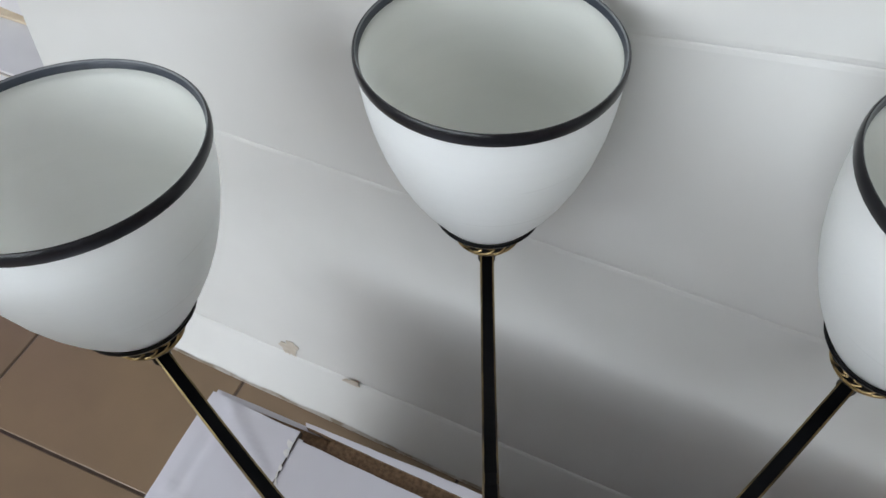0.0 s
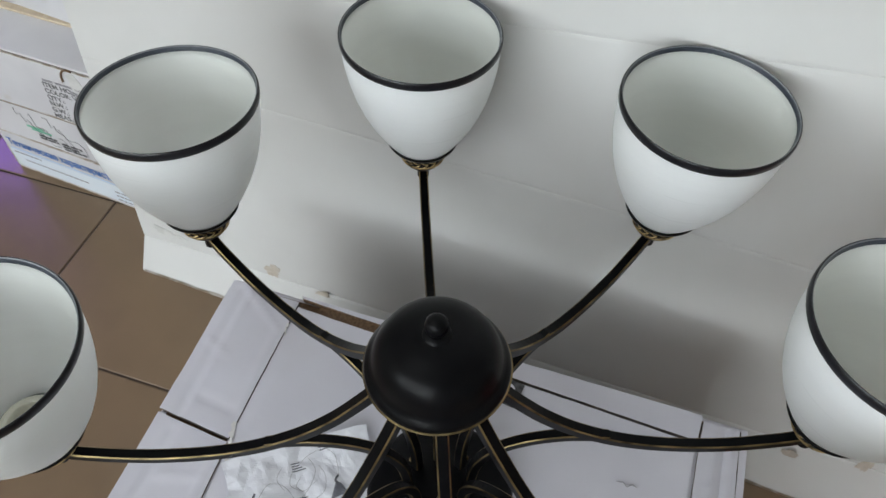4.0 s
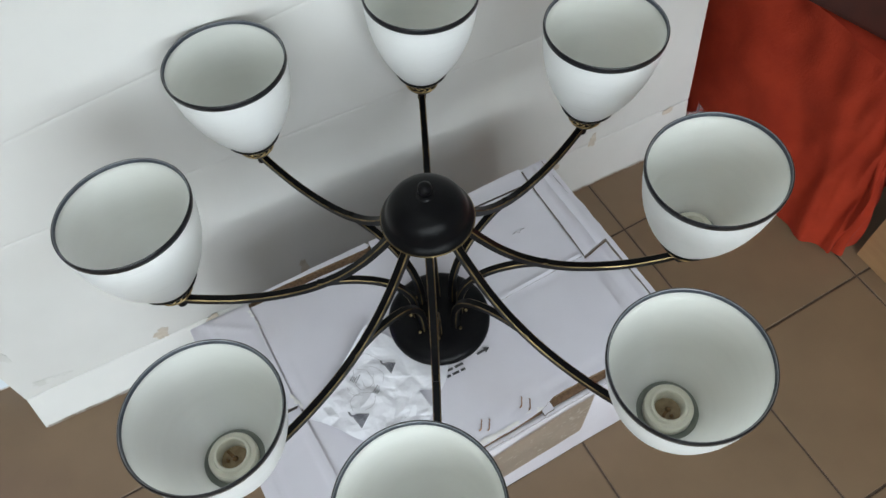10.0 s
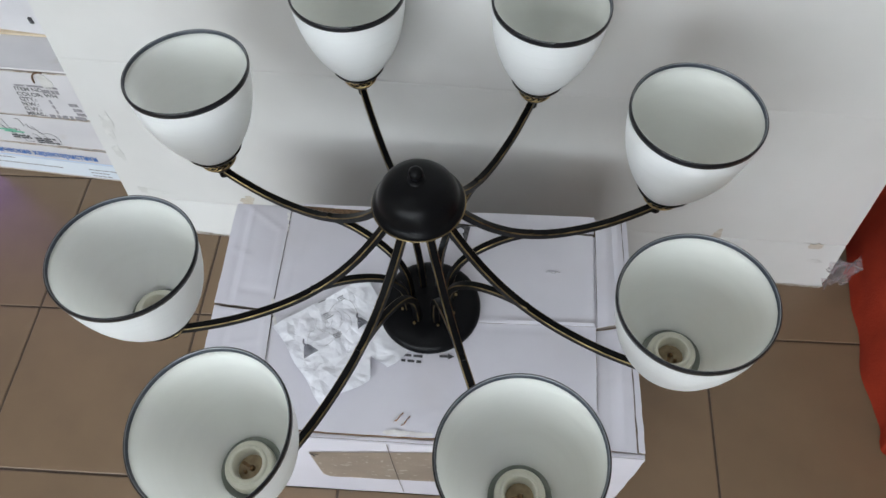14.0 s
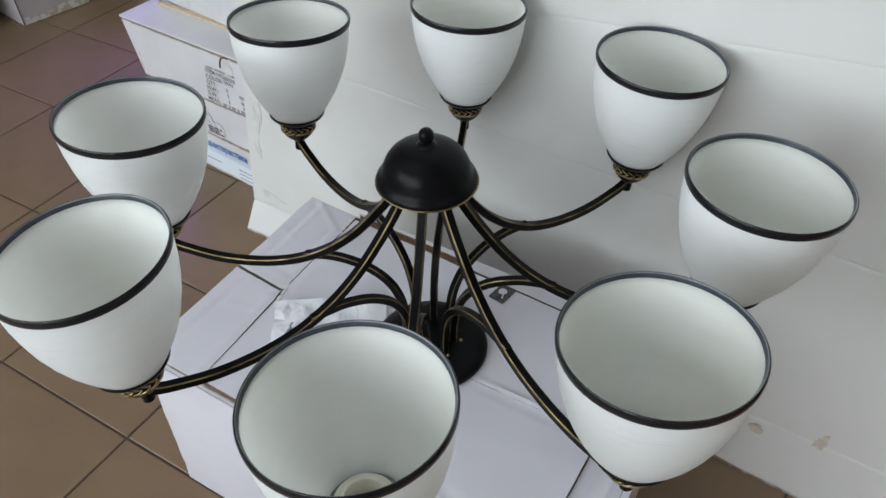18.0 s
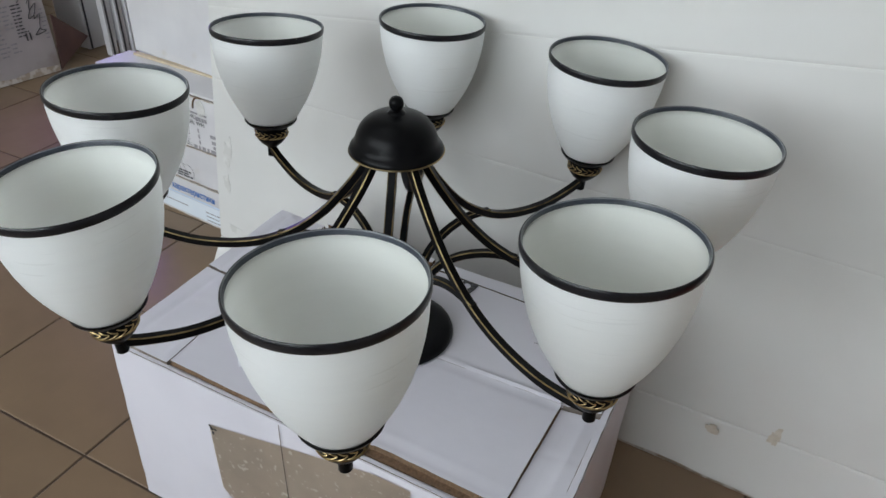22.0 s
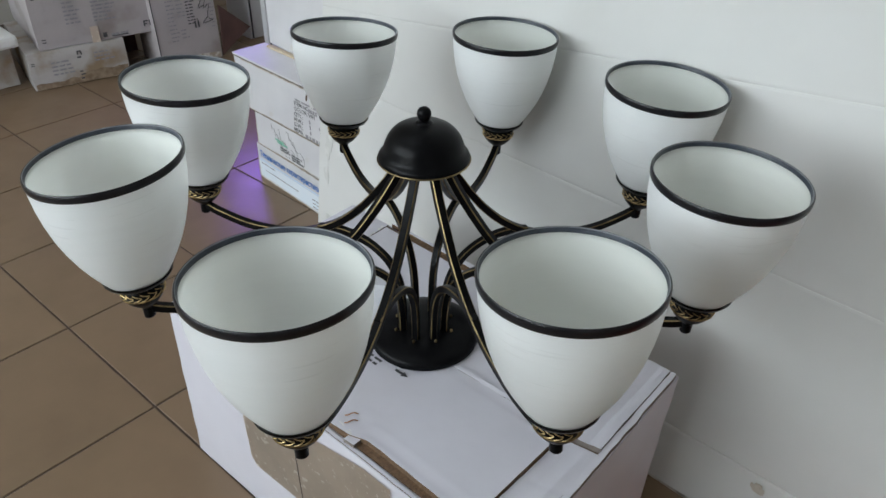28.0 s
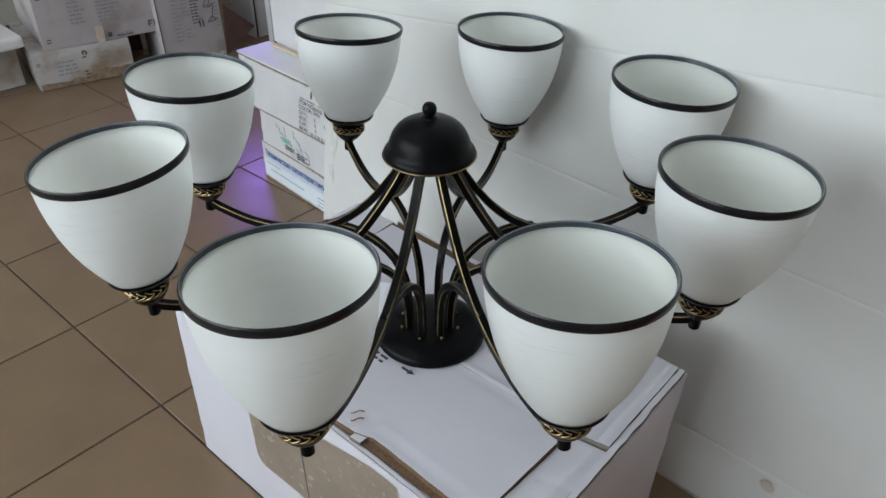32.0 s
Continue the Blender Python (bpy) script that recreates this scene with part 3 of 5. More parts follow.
def carton():
    root = empty("carton", None, "worn white carton with taped top flaps, under the chandelier", "carton")
    top = -0.0100
    bm = bmesh.new()
    bmesh.ops.create_cube(bm, size=2.0)
    bmesh.ops.subdivide_edges(bm, edges=list(bm.edges), cuts=14, use_grid_fill=True)
    for w in bm.verts:
        x, y, z = w.co
        h = (z + 1) / 2
        bulge = 0.010 * (1 - z * z)
        q = [on_carton(x * (1 + bulge * (1 - y * y)), y * (1 + 1.4 * bulge * (1 - x * x)), FLOOR_Z + 0.001 + (top - 0.001 - FLOOR_Z) * h, plan) for plan in (FEET, CORNERS)]
        q = q[0].lerp(q[1], h)
        k = noise.noise_vector(Vector((x * 4, y * 4, z * 4))) * 0.0012
        w.co = q + (k if z > -0.99 else Vector((k.x, k.y, 0)))
    part("carton_body", bm, M_CARTON, root, "white carton walls", True)

    def front_wall(x, zz, lift):
        """A place on the bulging front wall."""
        h = (zz - FLOOR_Z) / (top - FLOOR_Z)
        u = (x - CORNERS[0].x) / (CORNERS[1].x - CORNERS[0].x) * 2 - 1
        v = -1 - 0.014 * (1 - (2 * h - 1) ** 2) * (1 - u * u)
        q = on_carton(u, v, 0, FEET).lerp(on_carton(u, v, 0, CORNERS), h)
        return Vector((x, q.y - lift, zz))

    bm = bmesh.new()
    ring = [on_carton(u, v, 0) for u, v in ((-0.975, -0.953), (0.975, -0.953), (0.975, 0.975), (-0.975, 0.975))]
    slab([(q.x, q.y) for q in ring], 0.0014, Matrix.Translation((0, 0, top)), bm)
    part("inner_flap", bm, M_KRAFT, root, "brown inner cardboard seen in the gaps")
    bm = slab([(-0.1965, 0.1346), (-0.0400, 0.1350), (-0.0395, 0.1466), (-0.1960, 0.1458)], 0.0046, Matrix.Translation((0, 0, top + 0.0016)))
    part("inner_flap", bm, M_KRAFT, root, "raw brown cardboard strip along the back")

    def flap(corners, z, seed, th=0.0030, label="", bow=0.0012, rag=0.0005, folds=(), fine=1.0, cut=None, dip=None):
        """A lid flap between four corners in plan, with wavy edges, brown where the board is cut. dip: the front edge reaches further by the given widths from west to east."""
        c0, c1, c2, c3 = [Vector((*c, 0)) for c in corners]
        nx = max(4, int((c1 - c0).length * 150 * fine))
        ny = max(3, int((c3 - c0).length * 150 * fine))
        lines = [(Vector((*a, 0)), Vector((*b, 0)), amp, wid) for a, b, amp, wid in folds]
        bm = bmesh.new()
        lay = []
        for k in (0, 1):
            rows = []
            for j in range(ny + 1):
                row = []
                for i in range(nx + 1):
                    a, b = i / nx, j / ny
                    q = (c0 * (1 - a) + c1 * a) * (1 - b) + (c3 * (1 - a) + c2 * a) * b
                    if dip:
                        p = a * (len(dip) - 1)
                        n = min(int(p), len(dip) - 2)
                        q.y -= (dip[n] + (dip[n + 1] - dip[n]) * (p - n)) * (1 - b) ** 5
                    edge = rag if (i in (0, nx) or j in (0, ny)) else 0.0
                    q.x += edge * noise.noise(Vector((q.x * 55, q.y * 55, seed)))
                    q.y += edge * noise.noise(Vector((q.x * 55, q.y * 55, seed + 9)))
                    rise = bow * noise.noise(Vector((q.x * 13, q.y * 13, seed))) * (1 if k else 0.3) + k * th
                    for la, lb, amp, wid in lines:
                        d = lb - la
                        t = max(0.0, min(1.0, (q - la).dot(d) / d.length_squared))
                        e = (q - la - d * t).length / wid
                        rise += k * amp * math.exp(-e * e)
                    row.append(bm.verts.new((q.x, q.y, z + rise)))
                rows.append(row)
            lay.append(rows)
        lo, hi = lay
        for j in range(ny):
            for i in range(nx):
                bm.faces.new((lo[j][i], lo[j + 1][i], lo[j + 1][i + 1], lo[j][i + 1]))
                bm.faces.new((hi[j][i], hi[j][i + 1], hi[j + 1][i + 1], hi[j + 1][i]))
        sides = [(lo[0][i], lo[0][i + 1], hi[0][i + 1], hi[0][i]) for i in range(nx)] + [(lo[ny][i + 1], lo[ny][i], hi[ny][i], hi[ny][i + 1]) for i in range(nx)]
        sides += [(lo[j + 1][0], lo[j][0], hi[j][0], hi[j + 1][0]) for j in range(ny)] + [(lo[j][nx], lo[j + 1][nx], hi[j + 1][nx], hi[j][nx]) for j in range(ny)]
        for q in sides:
            bm.faces.new(q).material_index = 1
        return part("top_flap", bm, (M_CARTON, cut or M_GREYEDGE), root, label, True)

    z = top + 0.0016
    flap(((-0.2085, -0.0318), (0.2170, -0.0048), (0.2120, 0.1340), (-0.2180, 0.1340)), z, 1, th=0.0070, label="white lid flap", fine=1.3,
         folds=(((0.045, -0.0125), (0.215, -0.0010), 0.0022, 0.0022), ((-0.196, 0.045), (-0.188, 0.130), 0.0006, 0.004), ((-0.204, 0.085), (-0.199, -0.020), 0.0008, 0.002)))
    flap(((-0.1905, -0.1630), (0.2230, -0.1590), (0.2185, -0.0052), (-0.2065, -0.0322)), z, 2, th=0.0076, cut=M_KRAFT, label="white lid flap with a torn edge", fine=1.3, dip=(0.0195, 0.0193, 0.0190, 0.0188, 0.0185, 0.0180, 0.0172, 0.0163, 0.0155, 0.0146, 0.0138, 0.0122, 0.0095, 0.0015, 0.0, 0.0, 0.0, 0.0, 0.0, 0.0, 0.0),
         folds=(((0.020, -0.149), (0.220, -0.148), -0.0012, 0.0030), ((0.030, -0.1455), (0.220, -0.1430), 0.0009, 0.0025), ((0.050, -0.019), (0.216, -0.0120), -0.0014, 0.003), ((-0.020, -0.158), (0.060, -0.132), 0.0009, 0.0025), ((0.010, -0.150), (0.035, -0.168), 0.0008, 0.002)))
    flap(((-0.2920, -0.0212), (-0.2112, -0.0246), (-0.2206, 0.1400), (-0.3020, 0.1400)), z - 0.0004, 3, th=0.0070, label="creased white corner flap", fine=1.6, bow=0.002,
         folds=(((-0.283, 0.132), (-0.272, -0.020), -0.0018, 0.003), ((-0.276, 0.132), (-0.266, 0.000), 0.0010, 0.003), ((-0.290, 0.065), (-0.262, 0.055), 0.0014, 0.003), ((-0.287, 0.139), (-0.2245, 0.1005), 0.0020, 0.0022), ((-0.262, 0.004), (-0.218, 0.002), -0.0012, 0.004), ((-0.227, 0.098), (-0.218, 0.000), 0.0014, 0.0025)))
    flap(((-0.2800, -0.1890), (-0.1950, -0.1855), (-0.2095, -0.0286), (-0.2912, -0.0250)), z - 0.0012, 4, th=0.0070, label="creased white corner flap", fine=1.6, bow=0.002,
         folds=(((-0.262, -0.185), (-0.266, -0.036), -0.0016, 0.004), ((-0.205, -0.178), (-0.216, -0.040), 0.0014, 0.003), ((-0.255, -0.080), (-0.215, -0.068), 0.0008, 0.004), ((-0.2165, -0.042), (-0.205, -0.028), 0.0022, 0.004)))
    flap(((0.2205, -0.0065), (0.2610, 0.0045), (0.2505, 0.1630), (0.2150, 0.1590)), z - 0.0004, 5, th=0.0084, label="narrow creased white end flap", bow=0.003, fine=1.8,
         folds=(((0.229, 0.150), (0.234, 0.000), 0.0016, 0.003), ((0.238, 0.158), (0.246, 0.004), -0.0020, 0.003), ((0.2445, 0.158), (0.2525, 0.006), 0.0012, 0.003), ((0.222, 0.098), (0.250, 0.120), -0.0012, 0.003)))
    flap(((0.2240, -0.1640), (0.2712, -0.1640), (0.2612, 0.0020), (0.2200, -0.0090)), z - 0.0004, 6, th=0.0030, cut=M_KRAFT, label="narrow creased white end flap", bow=0.003, fine=1.8,
         folds=(((0.242, -0.158), (0.238, -0.015), -0.0014, 0.003), ((0.256, -0.158), (0.250, -0.008), 0.0014, 0.003), ((0.230, -0.075), (0.264, -0.066), -0.0008, 0.004), ((0.249, -0.160), (0.244, -0.012), -0.0012, 0.002)))
    flap(((-0.2180, 0.1452), (-0.0400, 0.1462), (-0.0400, 0.1555), (-0.2210, 0.1482)), z, 7, th=0.0074, cut=M_KRAFT, label="white back lip", bow=0.0006)
    flap(((-0.0360, 0.1375), (0.2135, 0.1375), (0.2140, 0.1665), (-0.0360, 0.1550)), z, 8, th=0.0066, label="white back lip", bow=0.0010, folds=(((-0.03, 0.148), (0.20, 0.154), -0.0010, 0.003),))
    flap(((-0.2790, -0.1930), (0.2785, -0.1692), (0.2785, -0.1650), (-0.2790, -0.1890)), z - 0.0012, 9, th=0.0018, label="white folded front lip", bow=0.0006, rag=0.0008)
    flap(((0.2722, -0.1640), (0.2800, -0.1640), (0.2582, 0.1650), (0.2515, 0.1640)), z - 0.0006, 10, th=0.0062, label="white folded end lip", bow=0.0006, rag=0.0012)
    flap(((0.0580, -0.1770), (0.0720, -0.1750), (0.0720, -0.1600), (0.0580, -0.1600)), z, 11, th=0.0060, label="white board strip in the gap", bow=0.0004, rag=0.0008)
    for k, plan in enumerate((((-0.2122, -0.0290), (-0.2060, -0.0290), (-0.2160, 0.1360), (-0.2222, 0.1360)), ((-0.1962, -0.1800), (-0.1885, -0.1780), (-0.2045, -0.0330), (-0.2108, -0.0330)),
                              ((0.2158, -0.0060), (0.2222, -0.0060), (0.2162, 0.1360), (0.2108, 0.1340)))):
        flap(plan, z, 12 + k, th=0.0034, label="white board strip in the gap", bow=0.0004, rag=0.0004)
    rng = random.Random(5)

    def scraps(n, a, b, rx, ry, seed, turn):
        bm = bmesh.new()
        for k in range(n):
            f = (k + rng.random()) / n
            q = Vector((a[0] + (b[0] - a[0]) * f, a[1] + (b[1] - a[1]) * f, z + 0.0074))
            slab(blob(rx * rng.uniform(0.5, 1.4), ry * rng.uniform(0.5, 1.5), seed + k, 9, 0.5), 0.0006, pose(q.x, q.y + rng.uniform(-0.001, 0.001), q.z, rng.uniform(-6, 6), 0, turn + rng.uniform(-10, 10)), bm)
        part("torn_seam", bm, M_TORN, root, "torn white paper along a seam")

    scraps(8, (-0.030, -0.1735), (0.062, -0.1665), 0.012, 0.0022, 300, 4)
    scraps(5, (-0.212, -0.012), (-0.203, -0.040), 0.005, 0.0026, 330, 100)
    scraps(4, (-0.222, 0.128), (-0.216, 0.100), 0.004, 0.0016, 350, 110)
    # front: beige tape patch and a fold line, on the south wall
    sw, se = on_carton(-1, -1, 0), on_carton(1, -1, 0)
    face = Matrix.Translation((sw + se) / 2) @ Matrix.Rotation(math.atan2(se.y - sw.y, se.x - sw.x), 4, "Z") @ pose(0, -0.0034, 0, 90, 0, 0)
    xs = [-0.138 + 0.270 * k / 30 for k in range(31)]
    lo = [front_wall(x, max(-0.197 + 0.019 * (x + 0.131) / 0.259, -0.197 + (0.013 if k == 0 else 0.0)), 0.0016) for k, x in enumerate(xs)]
    hi = [front_wall(x, -0.070 + 0.050 * (x + 0.138) / 0.227 if x < 0.089 else -0.020, 0.0016) for x in xs]
    bm = bmesh.new()
    cols = [[bm.verts.new(front_wall(p.x, p.z + (q.z - p.z) * k / 8, 0.0016)) for k in range(9)] for p, q in zip(lo, hi)]
    for c0, c1 in zip(cols, cols[1:]):
        for k in range(8):
            bm.faces.new((c0[k], c1[k], c1[k + 1], c0[k + 1]))
    bmesh.ops.solidify(bm, geom=list(bm.faces), thickness=-0.0004)
    part("tape_patch", bm, M_TAPE, root, "large beige tape patch with flecks", True)
    part("dark_scuff", bars([(-0.137, -0.070, 0.0025, 0.003), (-0.136, -0.075, 0.004, 0.0045), (-0.134, -0.082, 0.003, 0.005), (-0.131, -0.073, 0.005, 0.002)], face @ Matrix.Translation((0, 0, -0.0005))), M_INK, root, "dark scuff at the patch's corner")
    part("seam_line", wire([front_wall(-0.030, -0.012 - 0.26 * k / 12, 0.0022) for k in range(13)], 0.0005), M_GREYEDGE, root, "thin vertical fold")
    # print on top: arrows, mark and small print
    zt = z + 0.0080
    arrow = [(0, -0.0016), (0.011, -0.0016), (0.011, -0.0042), (0.019, 0), (0.011, 0.0042), (0.011, 0.0016), (0, 0.0016)]
    for x, y in ((0.021, -0.0675), (0.012, -0.0585)):
        part("printed_arrow", slab(arrow, 0.0003, pose(x, y, zt, 0, 0, 4)), M_INK, root, "black printed arrow")
    part("small_print", bars(text_rows(-0.027, -0.0720, 0.034, 2, 0.0075, 0.0034, 12), pose(0, 0, zt)), M_INK, root, "row of unreadable dark print")
    part("glass_mark", slab([(-0.011, -0.014), (0.011, -0.014), (0.011, 0.014), (-0.011, 0.014)], 0.0004, pose(0.028, 0.120, zt, 0, 0, -6)), M_INK, root, "small dark sticker with a pale emblem")
    bm = slab(blob(0.005, 0.0055, 3, 14, 0.2), 0.0003, pose(0.027, 0.124, zt + 0.0005, 0, 0, 20))
    slab([(-0.001, -0.009), (0.001, -0.009), (0.001, 0.001), (-0.001, 0.001)], 0.0003, pose(0.029, 0.121, zt + 0.0005, 0, 0, 20), bm)
    part("emblem", bm, M_CARTON, root, "pale emblem")
    part("pen_line", wire([Vector((0.150, 0.070, zt)), Vector((0.156, 0.0715, zt)), Vector((0.160, 0.068, zt)), Vector((0.164, 0.072, zt)), Vector((0.169, 0.071, zt))], 0.00045), M_GREYINK, root)
    # open staples
    for x, y, a in ((0.040, -0.150, 62), (0.048, -0.157, 66), (-0.018, -0.153, 60), (-0.009, -0.157, 63)):
        p = smooth_curve([Vector((-0.0072, 0.0022, 0.0002)), Vector((-0.0045, 0, 0.0018)), Vector((0.002, 0, 0.0032)), Vector((0.0062, -0.0006, 0.0014)), Vector((0.0070, 0.0004, 0.0002))], 3)
        bm = wire(p, 0.0007)
        bmesh.ops.transform(bm, matrix=pose(x, y, zt, 0, 0, a), verts=bm.verts)
        part("staple", bm, M_COPPER, root, "lifted copper staple")
    return root


def facet_noise(x, y, cell, turn, seed):
    """Height of a sheet broken into flat random facets."""
    u, v = (x * math.cos(turn) + y * math.sin(turn)) / cell, (y * math.cos(turn) - x * math.sin(turn)) / cell
    i, j = math.floor(u), math.floor(v)
    a, b = u - i, v - j

    def corner(p, q):
        return noise.cell(Vector((p + 0.5, q + 0.5, seed)))

    if noise.cell(Vector((i + 0.5, j + 0.5, seed + 20))) > 0:
        if a > b:
            return corner(i, j) * (1 - a) + corner(i + 1, j) * (a - b) + corner(i + 1, j + 1) * b
        return corner(i, j) * (1 - b) + corner(i, j + 1) * (b - a) + corner(i + 1, j + 1) * a
    if a + b < 1:
        return corner(i, j) * (1 - a - b) + corner(i + 1, j) * a + corner(i, j + 1) * b
    return corner(i + 1, j + 1) * (a + b - 1) + corner(i + 1, j) * (1 - b) + corner(i, j + 1) * (1 - a)


def paper_height(x, y):
    """Crumpled into facets of several sizes, flattened where the plate presses on the sheet."""
    wx, wy = x + 0.006 * noise.noise(Vector((x * 30, y * 30, 1))), y + 0.006 * noise.noise(Vector((x * 30, y * 30, 5)))
    h = 0.0040 + 0.0026 * facet_noise(wx, wy, 0.027, 0.35, 3) + 0.0015 * facet_noise(wx, wy, 0.0135, 1.1, 8) + 0.0006 * facet_noise(wx, wy, 0.0065, 0.7, 14)
    free = min(1.0, max(0.03, (math.hypot(x, y) - 0.066) / 0.030))
    return 0.0008 + max(0.0, h) * free


def printed_sheet():
    """The crumpled printed paper that lies half under the plate."""
    root = empty("crumpled_paper", pose(0, 0, 0.0004), "crumpled white instruction sheet with small lamp drawings on the carton", "paper")
    left, top, right, low = Vector((-0.203, -0.050, 0)), Vector((-0.090, 0.036, 0)), Vector((-0.018, -0.070, 0)), Vector((-0.116, -0.152, 0))

    def place(a, b, lift=0.0):
        p = (left * (1 - a) + top * a) * (1 - b) + (low * (1 - a) + right * a) * b
        p += Vector((0.007 * noise.noise(Vector((b * 3.1, 3, a))), 0.007 * noise.noise(Vector((a * 3.3, 7, b))), 0)) * (abs(2 * a - 1) ** 3 + abs(2 * b - 1) ** 3)
        p.z = paper_height(p.x, p.y) + lift
        return p

    n = 84
    bm = bmesh.new()
    grid = [[bm.verts.new(place(i / n, j / n)) for i in range(n + 1)] for j in range(n + 1)]
    for j in range(n):
        for i in range(n):
            # a bite is torn out of the edge towards the front
            if j > n * 0.80 and abs(i / n - 0.64) < 0.10 * (j / n - 0.80) / 0.20:
                continue
            bm.faces.new((grid[j][i], grid[j][i + 1], grid[j + 1][i + 1], grid[j + 1][i]))
    bmesh.ops.delete(bm, geom=[v for v in bm.verts if not v.link_faces], context="VERTS")
    bmesh.ops.solidify(bm, geom=list(bm.faces), thickness=0.0003)
    part("sheet", bm, M_PAPER, root, "creased white sheet", False)

    def ink(bm, pts, width):
        """A printed stroke through points of the sheet, draped over its creases."""
        line = smooth_curve([Vector((*p, 0)) for p in pts], 5)
        rows = []
        for k, p in enumerate(line):
            d = (line[min(k + 1, len(line) - 1)] - line[max(k - 1, 0)]).normalized()
            side = Vector((-d.y, d.x, 0)) * width / 2
            rows.append([bm.verts.new(place(q.x, q.y, 0.0006)) for q in (p - side, p, p + side)])
        for r0, r1 in zip(rows, rows[1:]):
            bm.faces.new((r0[0], r0[1], r1[1], r1[0]))
            bm.faces.new((r0[1], r0[2], r1[2], r1[1]))

    bm = bmesh.new()
    # two lamp shades with their arms, and thin outlines round them
    for x, y, s in ((0.735, 0.435, 1.0), (0.170, 0.435, 1.25)):
        for k in range(9):
            w = 0.020 + 0.0050 * k
            ink(bm, [(x - w * s, y + (k - 4) * 0.0105 * s + 0.012 * (k / 8)), (x, y + (k - 4) * 0.0105 * s), (x + w * s, y + (k - 4) * 0.0105 * s - 0.004)], 0.0088 * s)
        ink(bm, [(x, y - 0.045 * s), (x - 0.012, y - 0.075 * s), (x + 0.010, y - 0.110 * s)], 0.016)
    part("lamp_drawing", bm, M_SLATEINK, root, "small grey lamp drawings")
    bm = bmesh.new()
    for pts in (((0.20, 0.34), (0.28, 0.26), (0.38, 0.30), (0.45, 0.45)), ((0.68, 0.08), (0.74, 0.16), (0.75, 0.24), (0.745, 0.34)), ((0.66, 0.09), (0.56, 0.12), (0.47, 0.19)), ((0.45, 0.20), (0.42, 0.30), (0.50, 0.37), (0.60, 0.33)),
                ((0.57, 0.14), (0.60, 0.24), (0.56, 0.34), (0.47, 0.43)), ((0.62, 0.20), (0.66, 0.30), (0.64, 0.42), (0.56, 0.46)), ((0.38, 0.16), (0.34, 0.24), (0.38, 0.34)), ((0.50, 0.26), (0.46, 0.32), (0.50, 0.38)), ((0.26, 0.44), (0.34, 0.48), (0.42, 0.46))):
        ink(bm, pts, 0.0024)
    part("line_drawing", bm, M_GREYINK, root, "thin grey outlines")
    bm = bmesh.new()
    rng = random.Random(4)
    for x, y, rows in ((0.645, 0.06, 3), (0.445, 0.15, 4), (0.435, 0.42, 3), (0.47, 0.01, 1)):
        for r in range(rows):
            ink(bm, [(x + 0.002 * r, y + 0.020 * r), (x + 0.03, y + 0.020 * r), (x + rng.uniform(0.05, 0.10), y + 0.020 * r)], 0.008)
    part("small_print", bm, M_SLATEINK, root, "grey unreadable print")
    return root


# ---------------------------------------------------------------- tall white carton behind
def board_y(x, z):
    return 0.312 - 0.017 * x + 0.12 * z


def board_crease(x):
    return -0.202 + 0.045 * (x - 0.4)


def board_flare(x, z):
    """Below the lowest crease the wall bends out to a foot that runs straight along y = 0.260."""
    c = board_crease(x)
    return (0.016 - 0.017 * x) * max(0.0, (c - z) / (c - FLOOR_Z))


def board_skin(x, z):
    return board_y(x, z) + 0.0022 * noise.noise(Vector((x * 3.0, z * 3.0, 5))) + 0.0012 * noise.noise(Vector((x * 9, z * 9, 1)))


